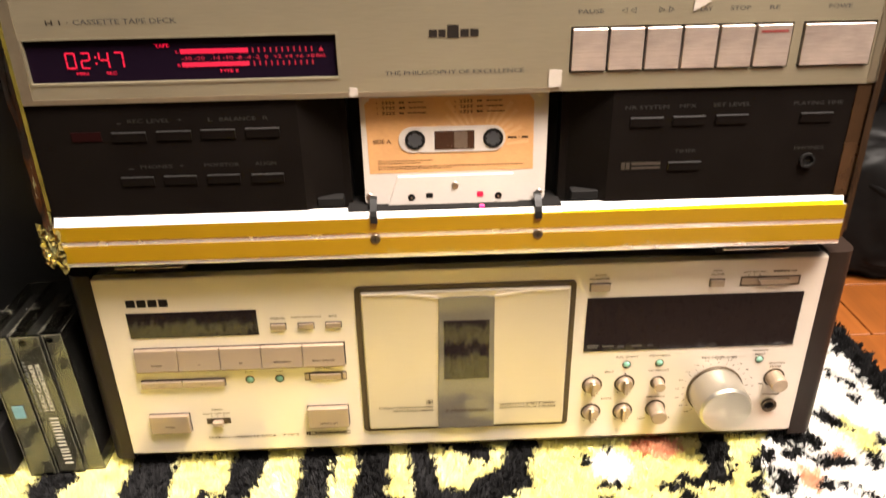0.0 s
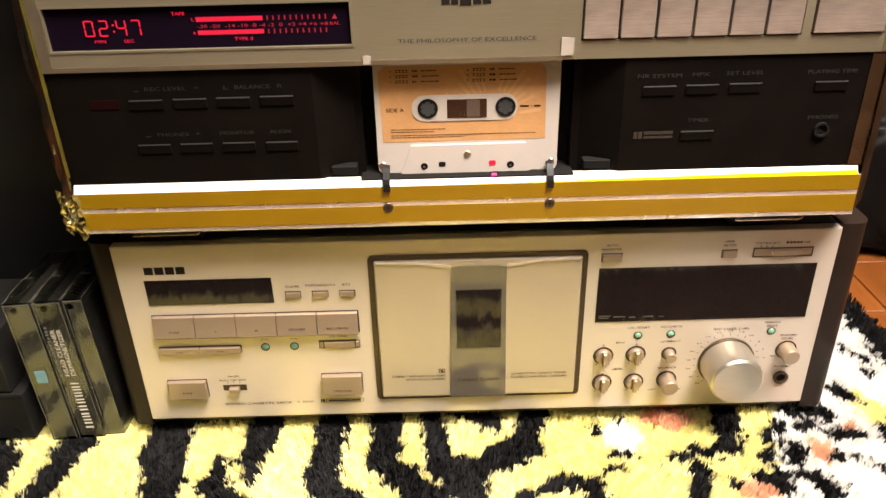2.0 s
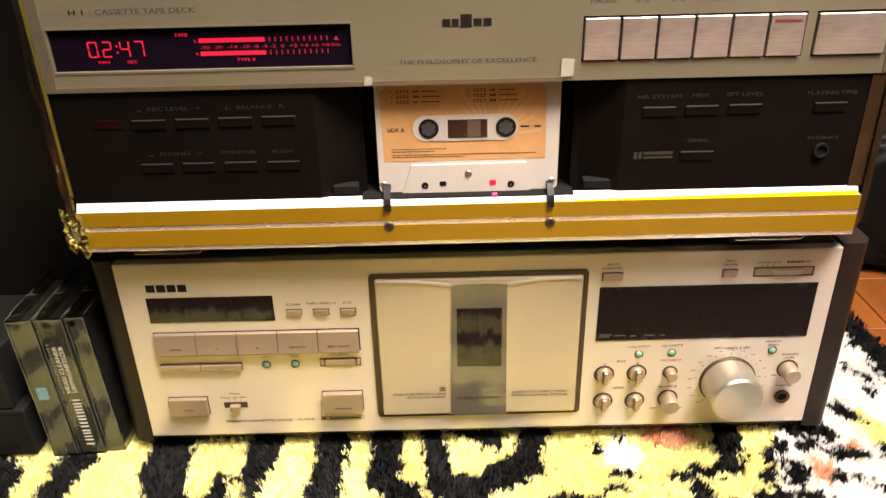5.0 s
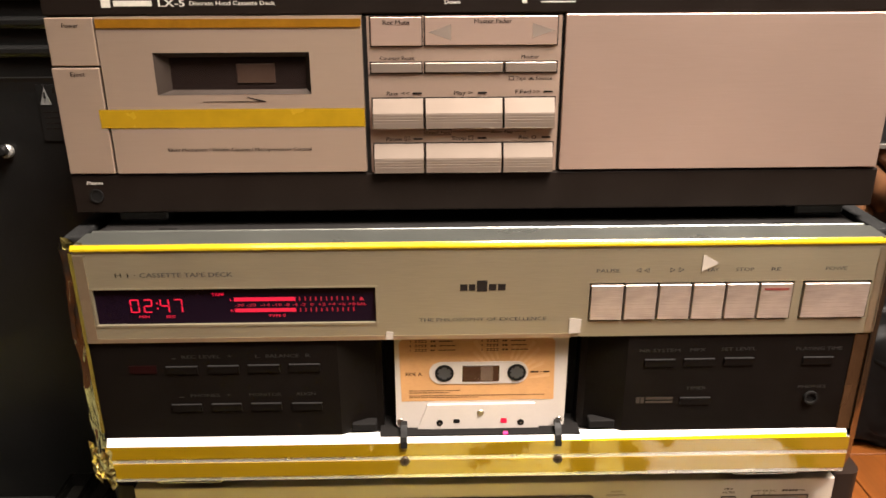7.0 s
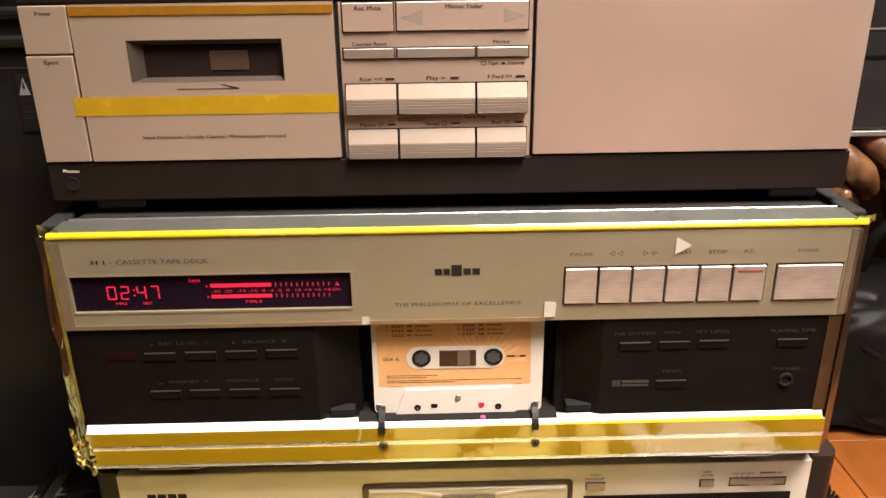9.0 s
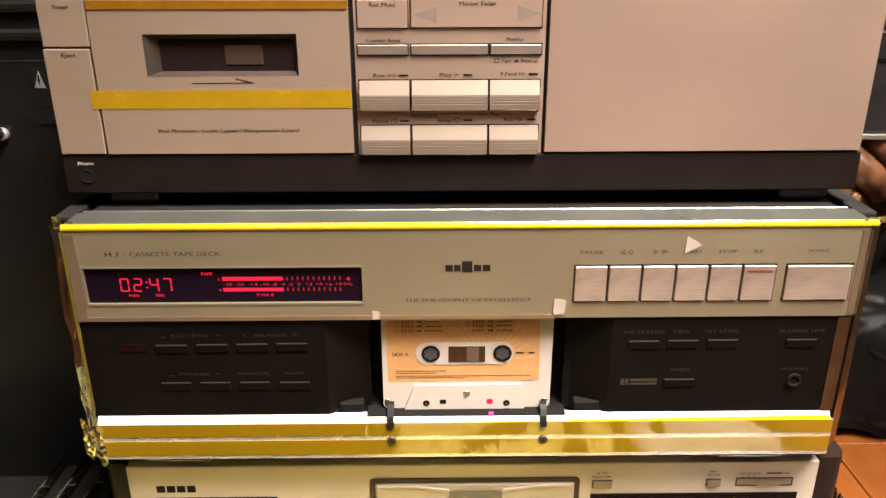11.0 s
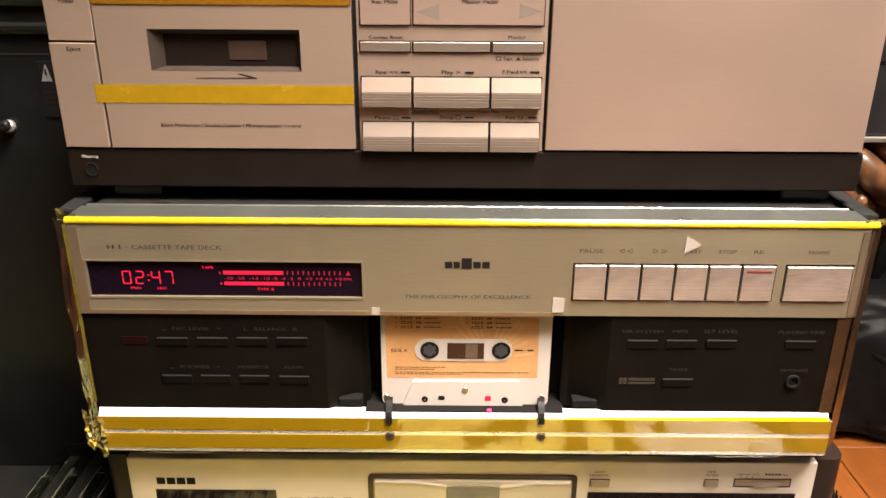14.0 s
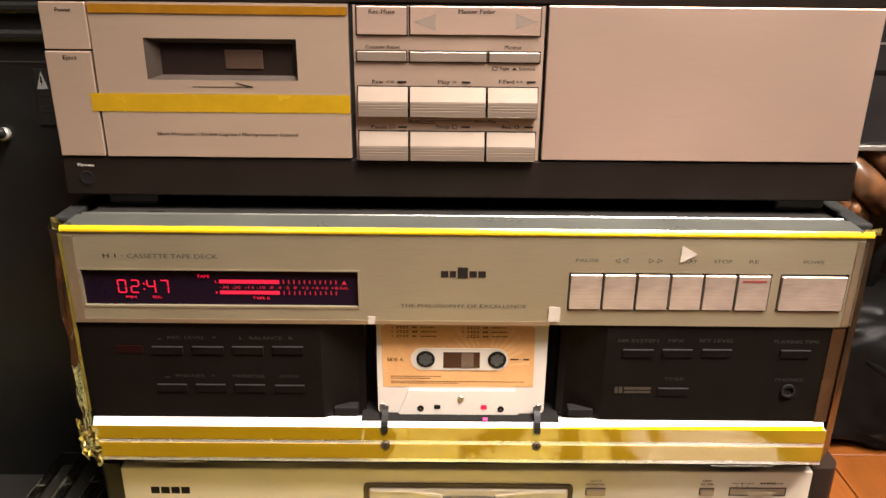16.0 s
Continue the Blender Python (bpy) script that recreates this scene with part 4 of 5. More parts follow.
def cassette():
    t = thing("cassette_tape", "white cassette tape with a peach orange side A label", "cassette tape", (0.5, 13, 224.2))
    Yc = 8.2
    part("shell", prism(rounded(-50, 51, 224.4, 288.2, 3), "y", Yc, Yc + 8.7), cassette_white, t, "white plastic shell")
    part("raised_block", prism([(-37.2, 224.2), (35.6, 224.4), (32.8, 241.2), (-31.2, 240.8)], "y", Yc - 1.6, Yc + 8), cassette_white, t, "raised lower block")
    lab = part("label", prism(cassette_label(), "y", Yc - 0.14, Yc), cassette_shade, t, "peach orange paper label")
    for k in range(17):
        a = radians(8 + 9.6 * k)
        c, s = math.cos(a), math.sin(a)
        r0, r1, w = 15.0, 27 + 5 * math.sin(k * 1.7), 0.8
        pts = [(14 + r * c - q * w * s * (r / 20), 256 + r * s * 1.0 + q * w * c * (r / 20)) for r, q in ((r0, -1), (r1, -1), (r1, 1), (r0, 1))]
        if all(-46 < p[0] < 42.6 and 244 < p[1] < 284.8 for p in pts):
            part("printed_ray", prism(pts, "y", Yc - 0.2, Yc - 0.1), label_light, lab)
    part("hub_strip", prism(rounded(-30, 28.2, 254.6, 269.2, 7.2, 8), "y", Yc - 0.5, Yc), cassette_white, t, "white strip round the hubs")
    for x in (-21.1, 21.4):
        h = part("hub", rod(x, 261.9, 5.6, Yc - 0.7, Yc, 32), hub_black, t, "dark hub opening")
        ring = [(x + 5.4 * math.cos(a * math.pi / 16), 261.9 + 5.4 * math.sin(a * math.pi / 16)) for a in range(32)]
        inn = [(x + 4.1 * math.cos(a * math.pi / 16), 261.9 + 4.1 * math.sin(a * math.pi / 16)) for a in range(32)]
        part("hub_rim", window_plate(ring, inn, Yc - 0.95, Yc - 0.6), black_plastic, h)
        for a in range(6):
            c, s = math.cos(a * math.pi / 3), math.sin(a * math.pi / 3)
            part("hub_tooth", box(x + 3.9 * c - .5, x + 3.9 * c + .5, Yc - 1.0, Yc - 0.6, 261.9 + 3.9 * s - .5, 261.9 + 3.9 * s + .5), black_plastic, h)
    w = part("window", box(-10.6, 11.2, Yc - 0.75, Yc, 256.1, 266.8, 0.15), tape_brown, t, "small window showing brown tape")
    part("window_clear", box(0.2, 7.4, Yc - 0.9, Yc - 0.7, 256.6, 266.2), tape_window, w)
    letter("SIDE A", -44, -34.3, 261.4, 2.4, Yc - 0.25, ink_brown, t)
    bars = []
    rnd = random.Random(3)
    for z in (282.8, 279.9, 277):
        for xa in (-41, 0.5):
            x = xa
            for n in range(11):
                w_ = 0.6 if n == 0 else 1.5 if n < 5 else rnd.uniform(0.8, 1.6) if n < 7 else rnd.uniform(1.2, 2.6)
                tall = 0.75 if 0 < n < 5 else 0.5 if n < 7 else 0.26
                if n < 5:
                    bars += [(x, x + w_, z + tall - 0.35, z + tall), (x, x + w_, z - tall, z - tall + 0.3), (x + w_ * 0.4, x + w_ * 0.62, z - tall + 0.3, z + tall - 0.35)]
                else:
                    bars.append((x, x + w_, z - tall, z + tall))
                x += w_ + (0.35 if n not in (0, 4, 6) else 2.2)
    for z, n in ((250, 22), (248.6, 18), (246.6, 58), (245.4, 30)):
        x = -42
        while x < -42 + n * 1.35:
            w_ = rnd.uniform(0.8, 2.6)
            bars.append((x, x + w_, z - .2, z + .2))
            x += w_ + 0.5
    bars += [(29.4, 34.2, 261.4, 262.4), (35, 36.2, 261.8, 262.1), (37, 40.6, 261.4, 262.4)]
    marks("fine_print", bars, Yc - 0.26, ink_brown, t, "unreadable fine print as plain bars")
    for x, z, r in ((0.4, 235.4, 1.9), (-47.4, 229, 2.0), (47.6, 229, 2.0), (-46.5, 285.6, 2.0), (47.2, 285.6, 2.0)):
        s = part("screw", rod(x, z, r, Yc - (2.2 if x == 0.4 else 0.5), Yc, 20, 0.3), chrome, t, "small screw")
    for x, z in ((-24.1, 228.6), (24.6, 228.4)):
        part("pin_hole", rod(x, z, 2.0, Yc - 1.75, Yc, 20), dark_hole, t)
        part("guide_pin", rod(x, z - .4, 0.6, Yc - 1.9, Yc, 12), chrome, t)
    part("slot_hole", prism(rounded(-15.9, -12, 228.2, 231, .7, 3), "y", Yc - 1.75, Yc), dark_hole, t)
    part("slot_hole", prism(rounded(12.6, 16.2, 228.2, 231.2, .7, 3), "y", Yc - 1.8, Yc), glow_pink, t, "slot glowing red from a lamp behind")
    return t


middle_deck()
cassette()
solo("indicator_light", box(13.6, 16.4, -0.4, 1.4, 224.4, 225.8, 0.3), glow_magenta, "tiny glowing pink light under the cassette", "indicator light")


# ---- cassette deck on top: rose-silver panels in a dark frame ----
def upper_deck():
    Y = 29.6
    t = thing("cassette_deck", "rose-silver cassette deck with dark frame and yellow tape strips", "cassette deck", (-2, 180, 347))
    part("case", box(-226.5, 223.2, Y + 4, 320, 357, 477, 1.5), black_case, t, "black metal cover")
    part("frame_band", box(-228, 224.6, Y, Y + 6, 355.2, 377.6, 1.0, 2), dark_band, t, "dark brown-black lower band")
    part("frame_band", box(-227.4, 224, Y, Y + 6, 462.4, 478, 1.0, 2), dark_band, t, "dark upper band")
    part("frame_core", box(-226.6, 223.4, Y + 4.2, Y + 6, 377, 463), dark_hole, t)
    pw = part("power_key", box(-226.3, -201.5, Y - 1, Y + 4, 437.2, 461.6, 0.4), filmed_door, t, "tan-silver power key")
    letter("Power", -217.6, -209.2, 457.8, 2.4, Y - 1.1, ink, pw)
    ej = part("eject_key", box(-226.9, -202.1, Y - 1, Y + 4, 378.6, 436.1, 0.4), filmed_door, t, "tall tan-silver eject key")
    letter("Eject", -217.4, -209.8, 433, 2.4, Y - 1.1, ink, ej)
    bm = bmesh.new()
    for x0, x1, z0, z1 in ((-200.6, -63.2, 443.6, 461.9), (-200.6, -63.2, 378.7, 421.6), (-200.6, -173, 421.6, 443.6), (-91.2, -63.2, 421.6, 443.6)):
        box(x0, x1, Y - 1, Y + 4, z0, z1, bm=bm)
    bmesh.ops.remove_doubles(bm, verts=bm.verts, dist=1e-6)
    d = part("cassette_door", bm, filmed_door, t, "rose-silver cassette door")
    bmw = bmesh.new()
    for a, b, c, e in (((-173, Y - 1.05, 443.6), (-91.2, Y - 1.05, 443.6), (-94, Y + 3, 440.5), (-165, Y + 3, 440.5)), ((-173, Y - 1.05, 421.6), (-173, Y - 1.05, 443.6), (-165, Y + 3, 440.5), (-165, Y + 3, 424)),
                       ((-91.2, Y - 1.05, 421.6), (-173, Y - 1.05, 421.6), (-165, Y + 3, 424), (-94, Y + 3, 424)), ((-91.2, Y - 1.05, 443.6), (-91.2, Y - 1.05, 421.6), (-94, Y + 3, 424), (-94, Y + 3, 440.5))):
        bmw.faces.new([bmw.verts.new(V(*p)) for p in (a, b, c, e)])
    bmesh.ops.recalc_face_normals(bmw, faces=bmw.faces)
    part("window_reveal", bmw, reveal_dark, d, "bevelled reveal of the window")
    part("door_window", box(-166, -93.5, Y + 2.6, Y + 3.6, 423.6, 441), black_gloss, d, "dark cassette window")
    part("cassette_view", box(-131, -110.4, Y + 2.2, Y + 3, 427, 437.4, 0.4), cassette_brown, d, "brown cassette window behind glass")
    arrow = prism([(-149.2, 418), (-119, 418), (-126, 420.2), (-125.4, 420.4), (-115.8, 418), (-115.8, 417.7), (-149.2, 417.7)], "y", Y - 1.15, Y - 1.0)
    part("arrow_mark", arrow, ink, d)
    letter("Silent Mechanism / Double Capstan / Microprocessor Control", -171.5, -93.2, 391.8, 2.1, Y - 1.12, ink, d)
    part("tape_band", box(-205.6, -63.1, Y - 1.2, Y - 1.04, 404, 414), kapton_flat, t, "band of yellow tape across the door")
    part("tape_band", prism([(-200.2, 456.4), (-64.6, 456.2), (-63.3, 457.4), (-63.3, 460.4), (-200.2, 460.9)], "y", Y - 1.45, Y - 1.05), kapton_amber, t, "band of amber tape along the top")
    # keypad
    kp = part("keypad_panel", box(-60.6, 41.9, Y + 0.4, Y + 4, 377.8, 461.6), keypad_metal, t, "grey keypad panel")
    part("keypad_gap", box(41.9, 43.4, Y + 1.2, Y + 4, 377.8, 461.8), dark_hole, t)
    part("keypad_gap", box(-62.9, -60.6, Y + 1.2, Y + 4, 377.8, 461.8), dark_hole, t)

    def plain_key(x0, x1, z0, z1, material=rose_button, depth=0.7):
        # dark plate behind the key paints its shaded gap
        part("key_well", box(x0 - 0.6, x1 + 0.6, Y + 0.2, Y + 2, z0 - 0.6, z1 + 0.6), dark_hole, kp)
        return part("key", box(x0, x1, Y - depth, Y + 3, z0, z1, 0.35), material, kp)

    k = plain_key(-58.6, -32, 446.4, 461, rose_panel)
    letter("Rec Mute", -52, -38.2, 458.4, 2.3, Y - 0.82, ink, k)
    k = plain_key(-30.2, 39.4, 446.6, 461.2, rose_panel)
    letter("Master Fader", -4.4, 15.2, 458.8, 2.3, Y - 0.82, ink, k)
    part("fader_arrow", prism([(-28.6, 453.2), (-16.5, 449), (-16.5, 457.2)], "y", Y - 0.76, Y - 0.7), key_grey, k)
    part("fader_arrow", prism([(38.3, 453.8), (26.2, 450), (26.2, 457.6)], "y", Y - 0.76, Y - 0.7), key_grey, k)
    for x0, x1 in ((-59, -32.2), (-30.4, 11), (12.4, 39.8)):
        plain_key(x0, x1, 432.4, 437.6)
    for zb, zt in ((402.7, 418.7), (377.9, 393.9)):
        for x0, x1 in ((-58.7, -31.6), (-30.2, 11.2), (12.5, 39.6)):
            # again a dark plate for the shade round the key
            part("key_well", box(x0 - 0.6, x1 + 0.6, Y + 0.1, Y + 2, zb - 0.6, zt + 0.6), dark_hole, kp)
            m = zb + 8.4
            prof = [(Y + 3, zb), (Y - 2.85, zb), (Y - 3.10, zb + .4), (Y - 3.22, zb + 3.2), (Y - 3.13, zb + 3.5), (Y - 3.22, zb + 3.8), (Y - 3.29, zb + 4.7), (Y - 3.19, zb + 5.0), (Y - 3.29, zb + 5.3), (Y - 3.35, zb + 6.2), (Y - 3.25, zb + 6.5),
                    (Y - 3.35, zb + 6.8), (Y - 3.35, zb + 7.7), (Y - 3.25, zb + 8.0), (Y - 3.29, m), (Y - 0.1, zt), (Y + 3, zt)]
            part("ribbed_key", prism(prof, "x", x0, x1), rose_button, kp, "light key with fine ribs")
    letter("Counter Reset", -54.2, -35.8, 440, 2.0, Y + 0.28, ink, kp), letter("Monitor", 20.9, 30.1, 440.4, 2.0, Y + 0.28, ink, kp)
    marks("key_mark", [(14.5, 17.2, 428, 428.3), (14.5, 17.2, 429.8, 430.1), (14.5, 14.8, 428, 430.1), (16.9, 17.2, 428, 430.1), (25, 28, 428.2, 428.6), (25.7, 27.3, 428.6, 429.4)], Y + 0.28, ink, kp)
    letter("Tape", 18.4, 23.6, 429.1, 1.9, Y + 0.28, ink, kp), letter("Source", 29, 37.7, 429.1, 1.9, Y + 0.28, ink, kp)
    for wd, x0, x1, z in (("Rew", -51, -44.9, 421.5), ("<<", -43.3, -38.9, 421.5), ("Play", -15, -8.5, 421.6), (">", -7.1, -4.8, 421.6), ("F.Fwd", 18.3, 26.6, 422), (">>", 27.7, 31.4, 422), ("Pause", -52, -43.5, 396.5),
                          ("Stop", -16, -8.2, 396.8), ("Rec", 20.9, 26.2, 397), ("O", 27.9, 30.5, 397)):
        letter(wd, x0, x1, z, 2.2, Y + 0.28, ink, kp)
    for x0, z in ((-37.2, 421.4), (-2.1, 421.5), (33.5, 421.9), (-37.1, 396.4), (-1.9, 396.7), (33.4, 396.9)):
        part("indicator_bar", box(x0, x0 + 4.9, Y + 0.1, Y + 1, z - .42, z + .42), dark_hole, kp)
    outl = [(x + a, x + b, z0, z1) for x in (-42, -40.1) for a, b, z0, z1 in ((0, 0.22, 395.2, 397.8), (0.98, 1.2, 395.2, 397.8), (0, 1.2, 395.2, 395.42), (0, 1.2, 397.58, 397.8))]
    marks("key_mark", [(-6.9, -4.2, 395.6, 395.9), (-6.9, -4.2, 397.7, 398), (-6.9, -6.6, 395.6, 398), (-4.5, -4.2, 395.6, 398), *outl], Y + 0.28, ink, kp)
    marks("key_mark", [(-31.3, -16.3, 398.5, 398.75), (-31.3, -16.3, 401.4, 401.65), (-31.3, -31.05, 398.5, 401.6), (-16.55, -16.3, 398.5, 401.6), (-16, 4.6, 400.1, 400.3), (18.4, 24.4, 400.1, 400.3), (24.2, 24.4, 399, 400.3)], Y + 0.28, ink, kp)
    letter("Rew/F.Fwd", -30.4, -17.2, 400, 1.7, Y + 0.28, ink, kp), letter("Auto Play", 5.3, 17.6, 400.2, 1.7, Y + 0.28, ink, kp)
    part("blank_panel", box(43.6, 222.4, Y - 1, Y + 4, 378.6, 462, 0.4), rose_panel, t, "large blank rose-silver panel")
    letter("Phones", -219.1, -210.2, 373.2, 2.1, Y - 0.12, ink_white, t)
    part("phones_jack", window_plate([(-215 + 4 * math.cos(a * math.pi / 12), 365.6 + 4 * math.sin(a * math.pi / 12)) for a in range(24)],
                                     [(-215 + 3 * math.cos(a * math.pi / 12), 365.6 + 3 * math.sin(a * math.pi / 12)) for a in range(24)], Y - 0.5, Y + 0.5), black_plastic, t, "black headphone socket")
    part("socket", rod(-215, 365.6, 3, Y - 0.2, Y + 0.5, 20), dark_hole, t)
    letter("LX-5", -166.8, -153.5, 468.6, 3.6, Y - 0.12, ink_white, t), letter("Discrete Head Cassette Deck", -150.9, -107.2, 468.4, 2.2, Y - 0.12, ink_white, t)
    letter("Down", -19.7, -11.8, 468.4, 2.0, Y - 0.12, ink_white, t)
    marks("maker_mark", [(-196, -191.4, 466.4, 471), (-189.8, -170.2, 467, 469.8)], Y - 0.12, ink_white, t, "plain pale maker mark")
    marks("display_edge", [(20.5, 23, 467.6, 470), (30, 48, 467.8, 468.4)], Y - 0.12, ink_white, t)
    for x in (-192, 197):
        f = part("foot", box(x - 14, x + 14, 33, 66, 349.4, 355.4, 1.2), button_edge, t, "dull grey foot")
        part("foot_pad", box(x - 12, x + 12, 38, 62, 346.5, 349.6), rubber, f)
        part("foot", box(x - 15, x + 15, 250, 280, 346.6, 357.2, 1.2), rubber, t)
    return t


upper_deck()


# ---- beside the decks ----
def cassette_case(x0, x1, y0, z0, tilt, spine, words=(), tall=109.0):
    t = thing("cassette_case", "clear plastic cassette case standing upright beside the deck", "cassette case", ((x0 + x1) / 2, y0 + 32, z0), group="upright cassette cases")
    z1 = z0 + tall
    part("inlay", box(x0 + 1.3, x1 - 1.3, y0 + 1.4, y0 + 2.2, z0 + 1.6, z1 - 2), spine, t, "smoky grey inlay card")
    part("cassette", box(x0 + 2.2, x1 - 2.2, y0 + 3, y0 + 64, z0 + 2, z1 - 7, 1), black_plastic, t, "dark cassette inside the case")
    for nm, d in (("front_panel", (x0, x1, y0, y0 + 1, z0, z1)), ("side_panel", (x0, x0 + 1, y0 + 1, y0 + 69, z0, z1)), ("side_panel", (x1 - 1, x1, y0 + 1, y0 + 69, z0, z1)),
                  ("top_panel", (x0 + 1, x1 - 1, y0 + 1, y0 + 69, z1 - 1, z1)), ("bottom_panel", (x0 + 1, x1 - 1, y0 + 1, y0 + 69, z0, z0 + 1))):
        part(nm, box(*d), clear_plastic, t, "clear plastic panel").visible_shadow = False
    part("hinge_tab", box(x0 - 0.4, x0 + 7, y0 + 8, y0 + 30, z1 - 0.2, z1 + 1.4, 0.4), clear_plastic, t).visible_shadow = False
    # thin pale strips stand in for glints on the clear edges
    for ex in (x0 + 0.3, x1 - 0.6):
        part("bright_edge", box(ex, ex + 0.35, y0 - 0.12, y0 + 0.02, z0 + 1, z1 - 0.6), edge_glint, t, "painted glint along the case edge")
    part("bright_edge", box(x0 + 0.7, x1 - 0.8, y0 - 0.12, y0 + 0.02, z1 - 1.6, z1 - 1.1), edge_glint, t)
    for ex in (x0, x1 - 0.3):
        part("bright_edge", box(ex, ex + 0.25, y0 + 1, y0 + 40, z1 - 0.1, z1 + 0.15), edge_glint, t)
    part("bright_edge", box(x0 + 0.6, x0 + 6.6, y0 + 30, y0 + 30.3, z1 + 1.3, z1 + 1.6), edge_glint, t)
    part("hinge_pin", rod((x0 + x1) / 2 - 2, z1 - 5, 2.2, y0 - 0.8, y0, 16, 0.3), clear_plastic, t).visible_shadow = False
    t.rotation_euler = (radians(tilt[0]), radians(tilt[1]), 0)
    return t


c1 = cassette_case(-283.5, -266.6, 7, 35.4, (0, -2.3), spine_plain)
part("sticker", box(-279, -272, 6.4, 6.8, 84, 93.5), blue_sticker, c1, "pale blue sticker")
c2 = cassette_case(-266.2, -248.6, 8.5, 35.4, (0, -2.3), spine_grey)
for words, dx, z0, z1, h, m in (("", -262.8, 88, 122, 1.6, ink_grey), ("HEAD CLEANER", -259.2, 88, 124, 3.0, ink_white), ("DEMAGNETIZER", -255.2, 88, 124, 3.0, ink_white), ("", -256.6, 44, 82, 5.4, ink_white)):
    if words:
        bm = text_mesh(words, z0, z1, 0, h, 0)
        for v in bm.verts:
            a, b, c = v.co
            v.co = Vector((dx * 0.001 - c, 0.0081 + b, a))
        part("lettering", bm, m, c2)
        continue
    z = z0
    for wch in (6, 4.6, 6, 5.4, 5, 4.6, 5):
        for lo, hi in ((0, 0.2), (0.6, 0.8)):
            part("mark_bar", box(dx - h / 2, dx + h / 2, 8.1, 8.2, z + wch * lo, z + wch * hi), m, c2, "plain pale bar")
        z += wch * 1.08
c3 = cassette_case(-248.2, -236, 11, 35.4, (0, -2.3), spine_plain)


def small_box(x0, x1, y0, y1, z0, z1, label):
    t = thing("plastic_box", label, "box", ((x0 + x1) / 2, (y0 + y1) / 2, z0))
    part("body", box(x0, x1, y0, y1, z0, z1, 1.2, 2), black_plastic, t)
    part("screw_hole", rod(x1 - 11, z0 + 8, 2.2, y0 - 0.3, y0 + 1, 16), dark_hole, t)
    part("seam", box(x0 + 1, x1 - 1, y0 - 0.15, y0 + 1, z1 - 3.6, z1 - 2.6), dark_hole, t)
    return t


small_box(-420, -295, 8, 84, 36, 74, "dark grey plastic box lying on the rug")
small_box(-430, -302, 9, 84, 74.4, 119, "black plastic box stacked on another box")


def loudspeaker():
    t = thing("loudspeaker", "large black moulded loudspeaker cabinet with ribs and bolts", "loudspeaker", (-520, 320, 0))
    part("cabinet", box(-800, -236, 122, 560, 8, 760, 14, 3), speaker_black, t, "black moulded cabinet")
    for z in (434.5, 452, 469.5, 487):
        prof = [(123, z - 4.5), (118.6, z - 3.6), (117, z - 1), (117, z + 1.4), (118.8, z + 3), (123, z + 3.6)]
        part("rib", prism(prof, "x", -790, -240), speaker_black, t, "moulded rib", False)
    part("panel_step", prism([(123, 400), (121.2, 415), (120.6, 417.4), (123, 418.4)], "x", -790, -240), speaker_black, t)
    part("warning_label", box(-283, -262, 121.0, 122.2, 376, 413), speaker_black, t, "black warning label")
    part("warning_triangle", prism([(-281.6, 400), (-274.4, 400), (-277.6, 411.4)], "y", 120.7, 121.1), ink_grey, t, "grey warning triangle")
    part("warning_bolt", prism([(-278.2, 408.4), (-277.3, 408.4), (-277.6, 405.6), (-276.9, 405.6), (-278.4, 401.4), (-278, 404.2), (-278.8, 404.2)], "y", 120.5, 120.8), dark_hole, t)
    marks("label_bar", [(-272.6, -264, 407.5, 411), (-280.6, -266, 394.6, 395.4), (-280.6, -267, 391, 391.8), (-280.6, -266, 387.4, 388.2), (-280.6, -269, 383.8, 384.6)], 120.8, ink, t)
    b = part("bolt", rod(-309.4, 369.4, 4.4, 118, 123, 28, 1.0), grey_metal, t, "chrome bolt with washer")
    part("bolt_head", rod(-310.2, 370.6, 3.7, 114.5, 119, 24, 1.4), black_plastic, b)


loudspeaker()


def lathe(cx, cy, prof, seg=28, squash=1.0, bm=None):
    bm = bmesh.new() if bm is None else bm
    loops = [[bm.verts.new(V(cx + r * math.cos(2 * math.pi * k / seg), cy + squash * r * math.sin(2 * math.pi * k / seg), z)) for k in range(seg)] for r, z in prof]
    for a, b in zip(loops, loops[1:]):
        for k in range(seg):
            bm.faces.new((a[k], a[(k + 1) % seg], b[(k + 1) % seg], b[k]))
    bm.faces.new(loops[0][::-1]), bm.faces.new(loops[-1])
    bmesh.ops.recalc_face_normals(bm, faces=bm.faces)
    return bm


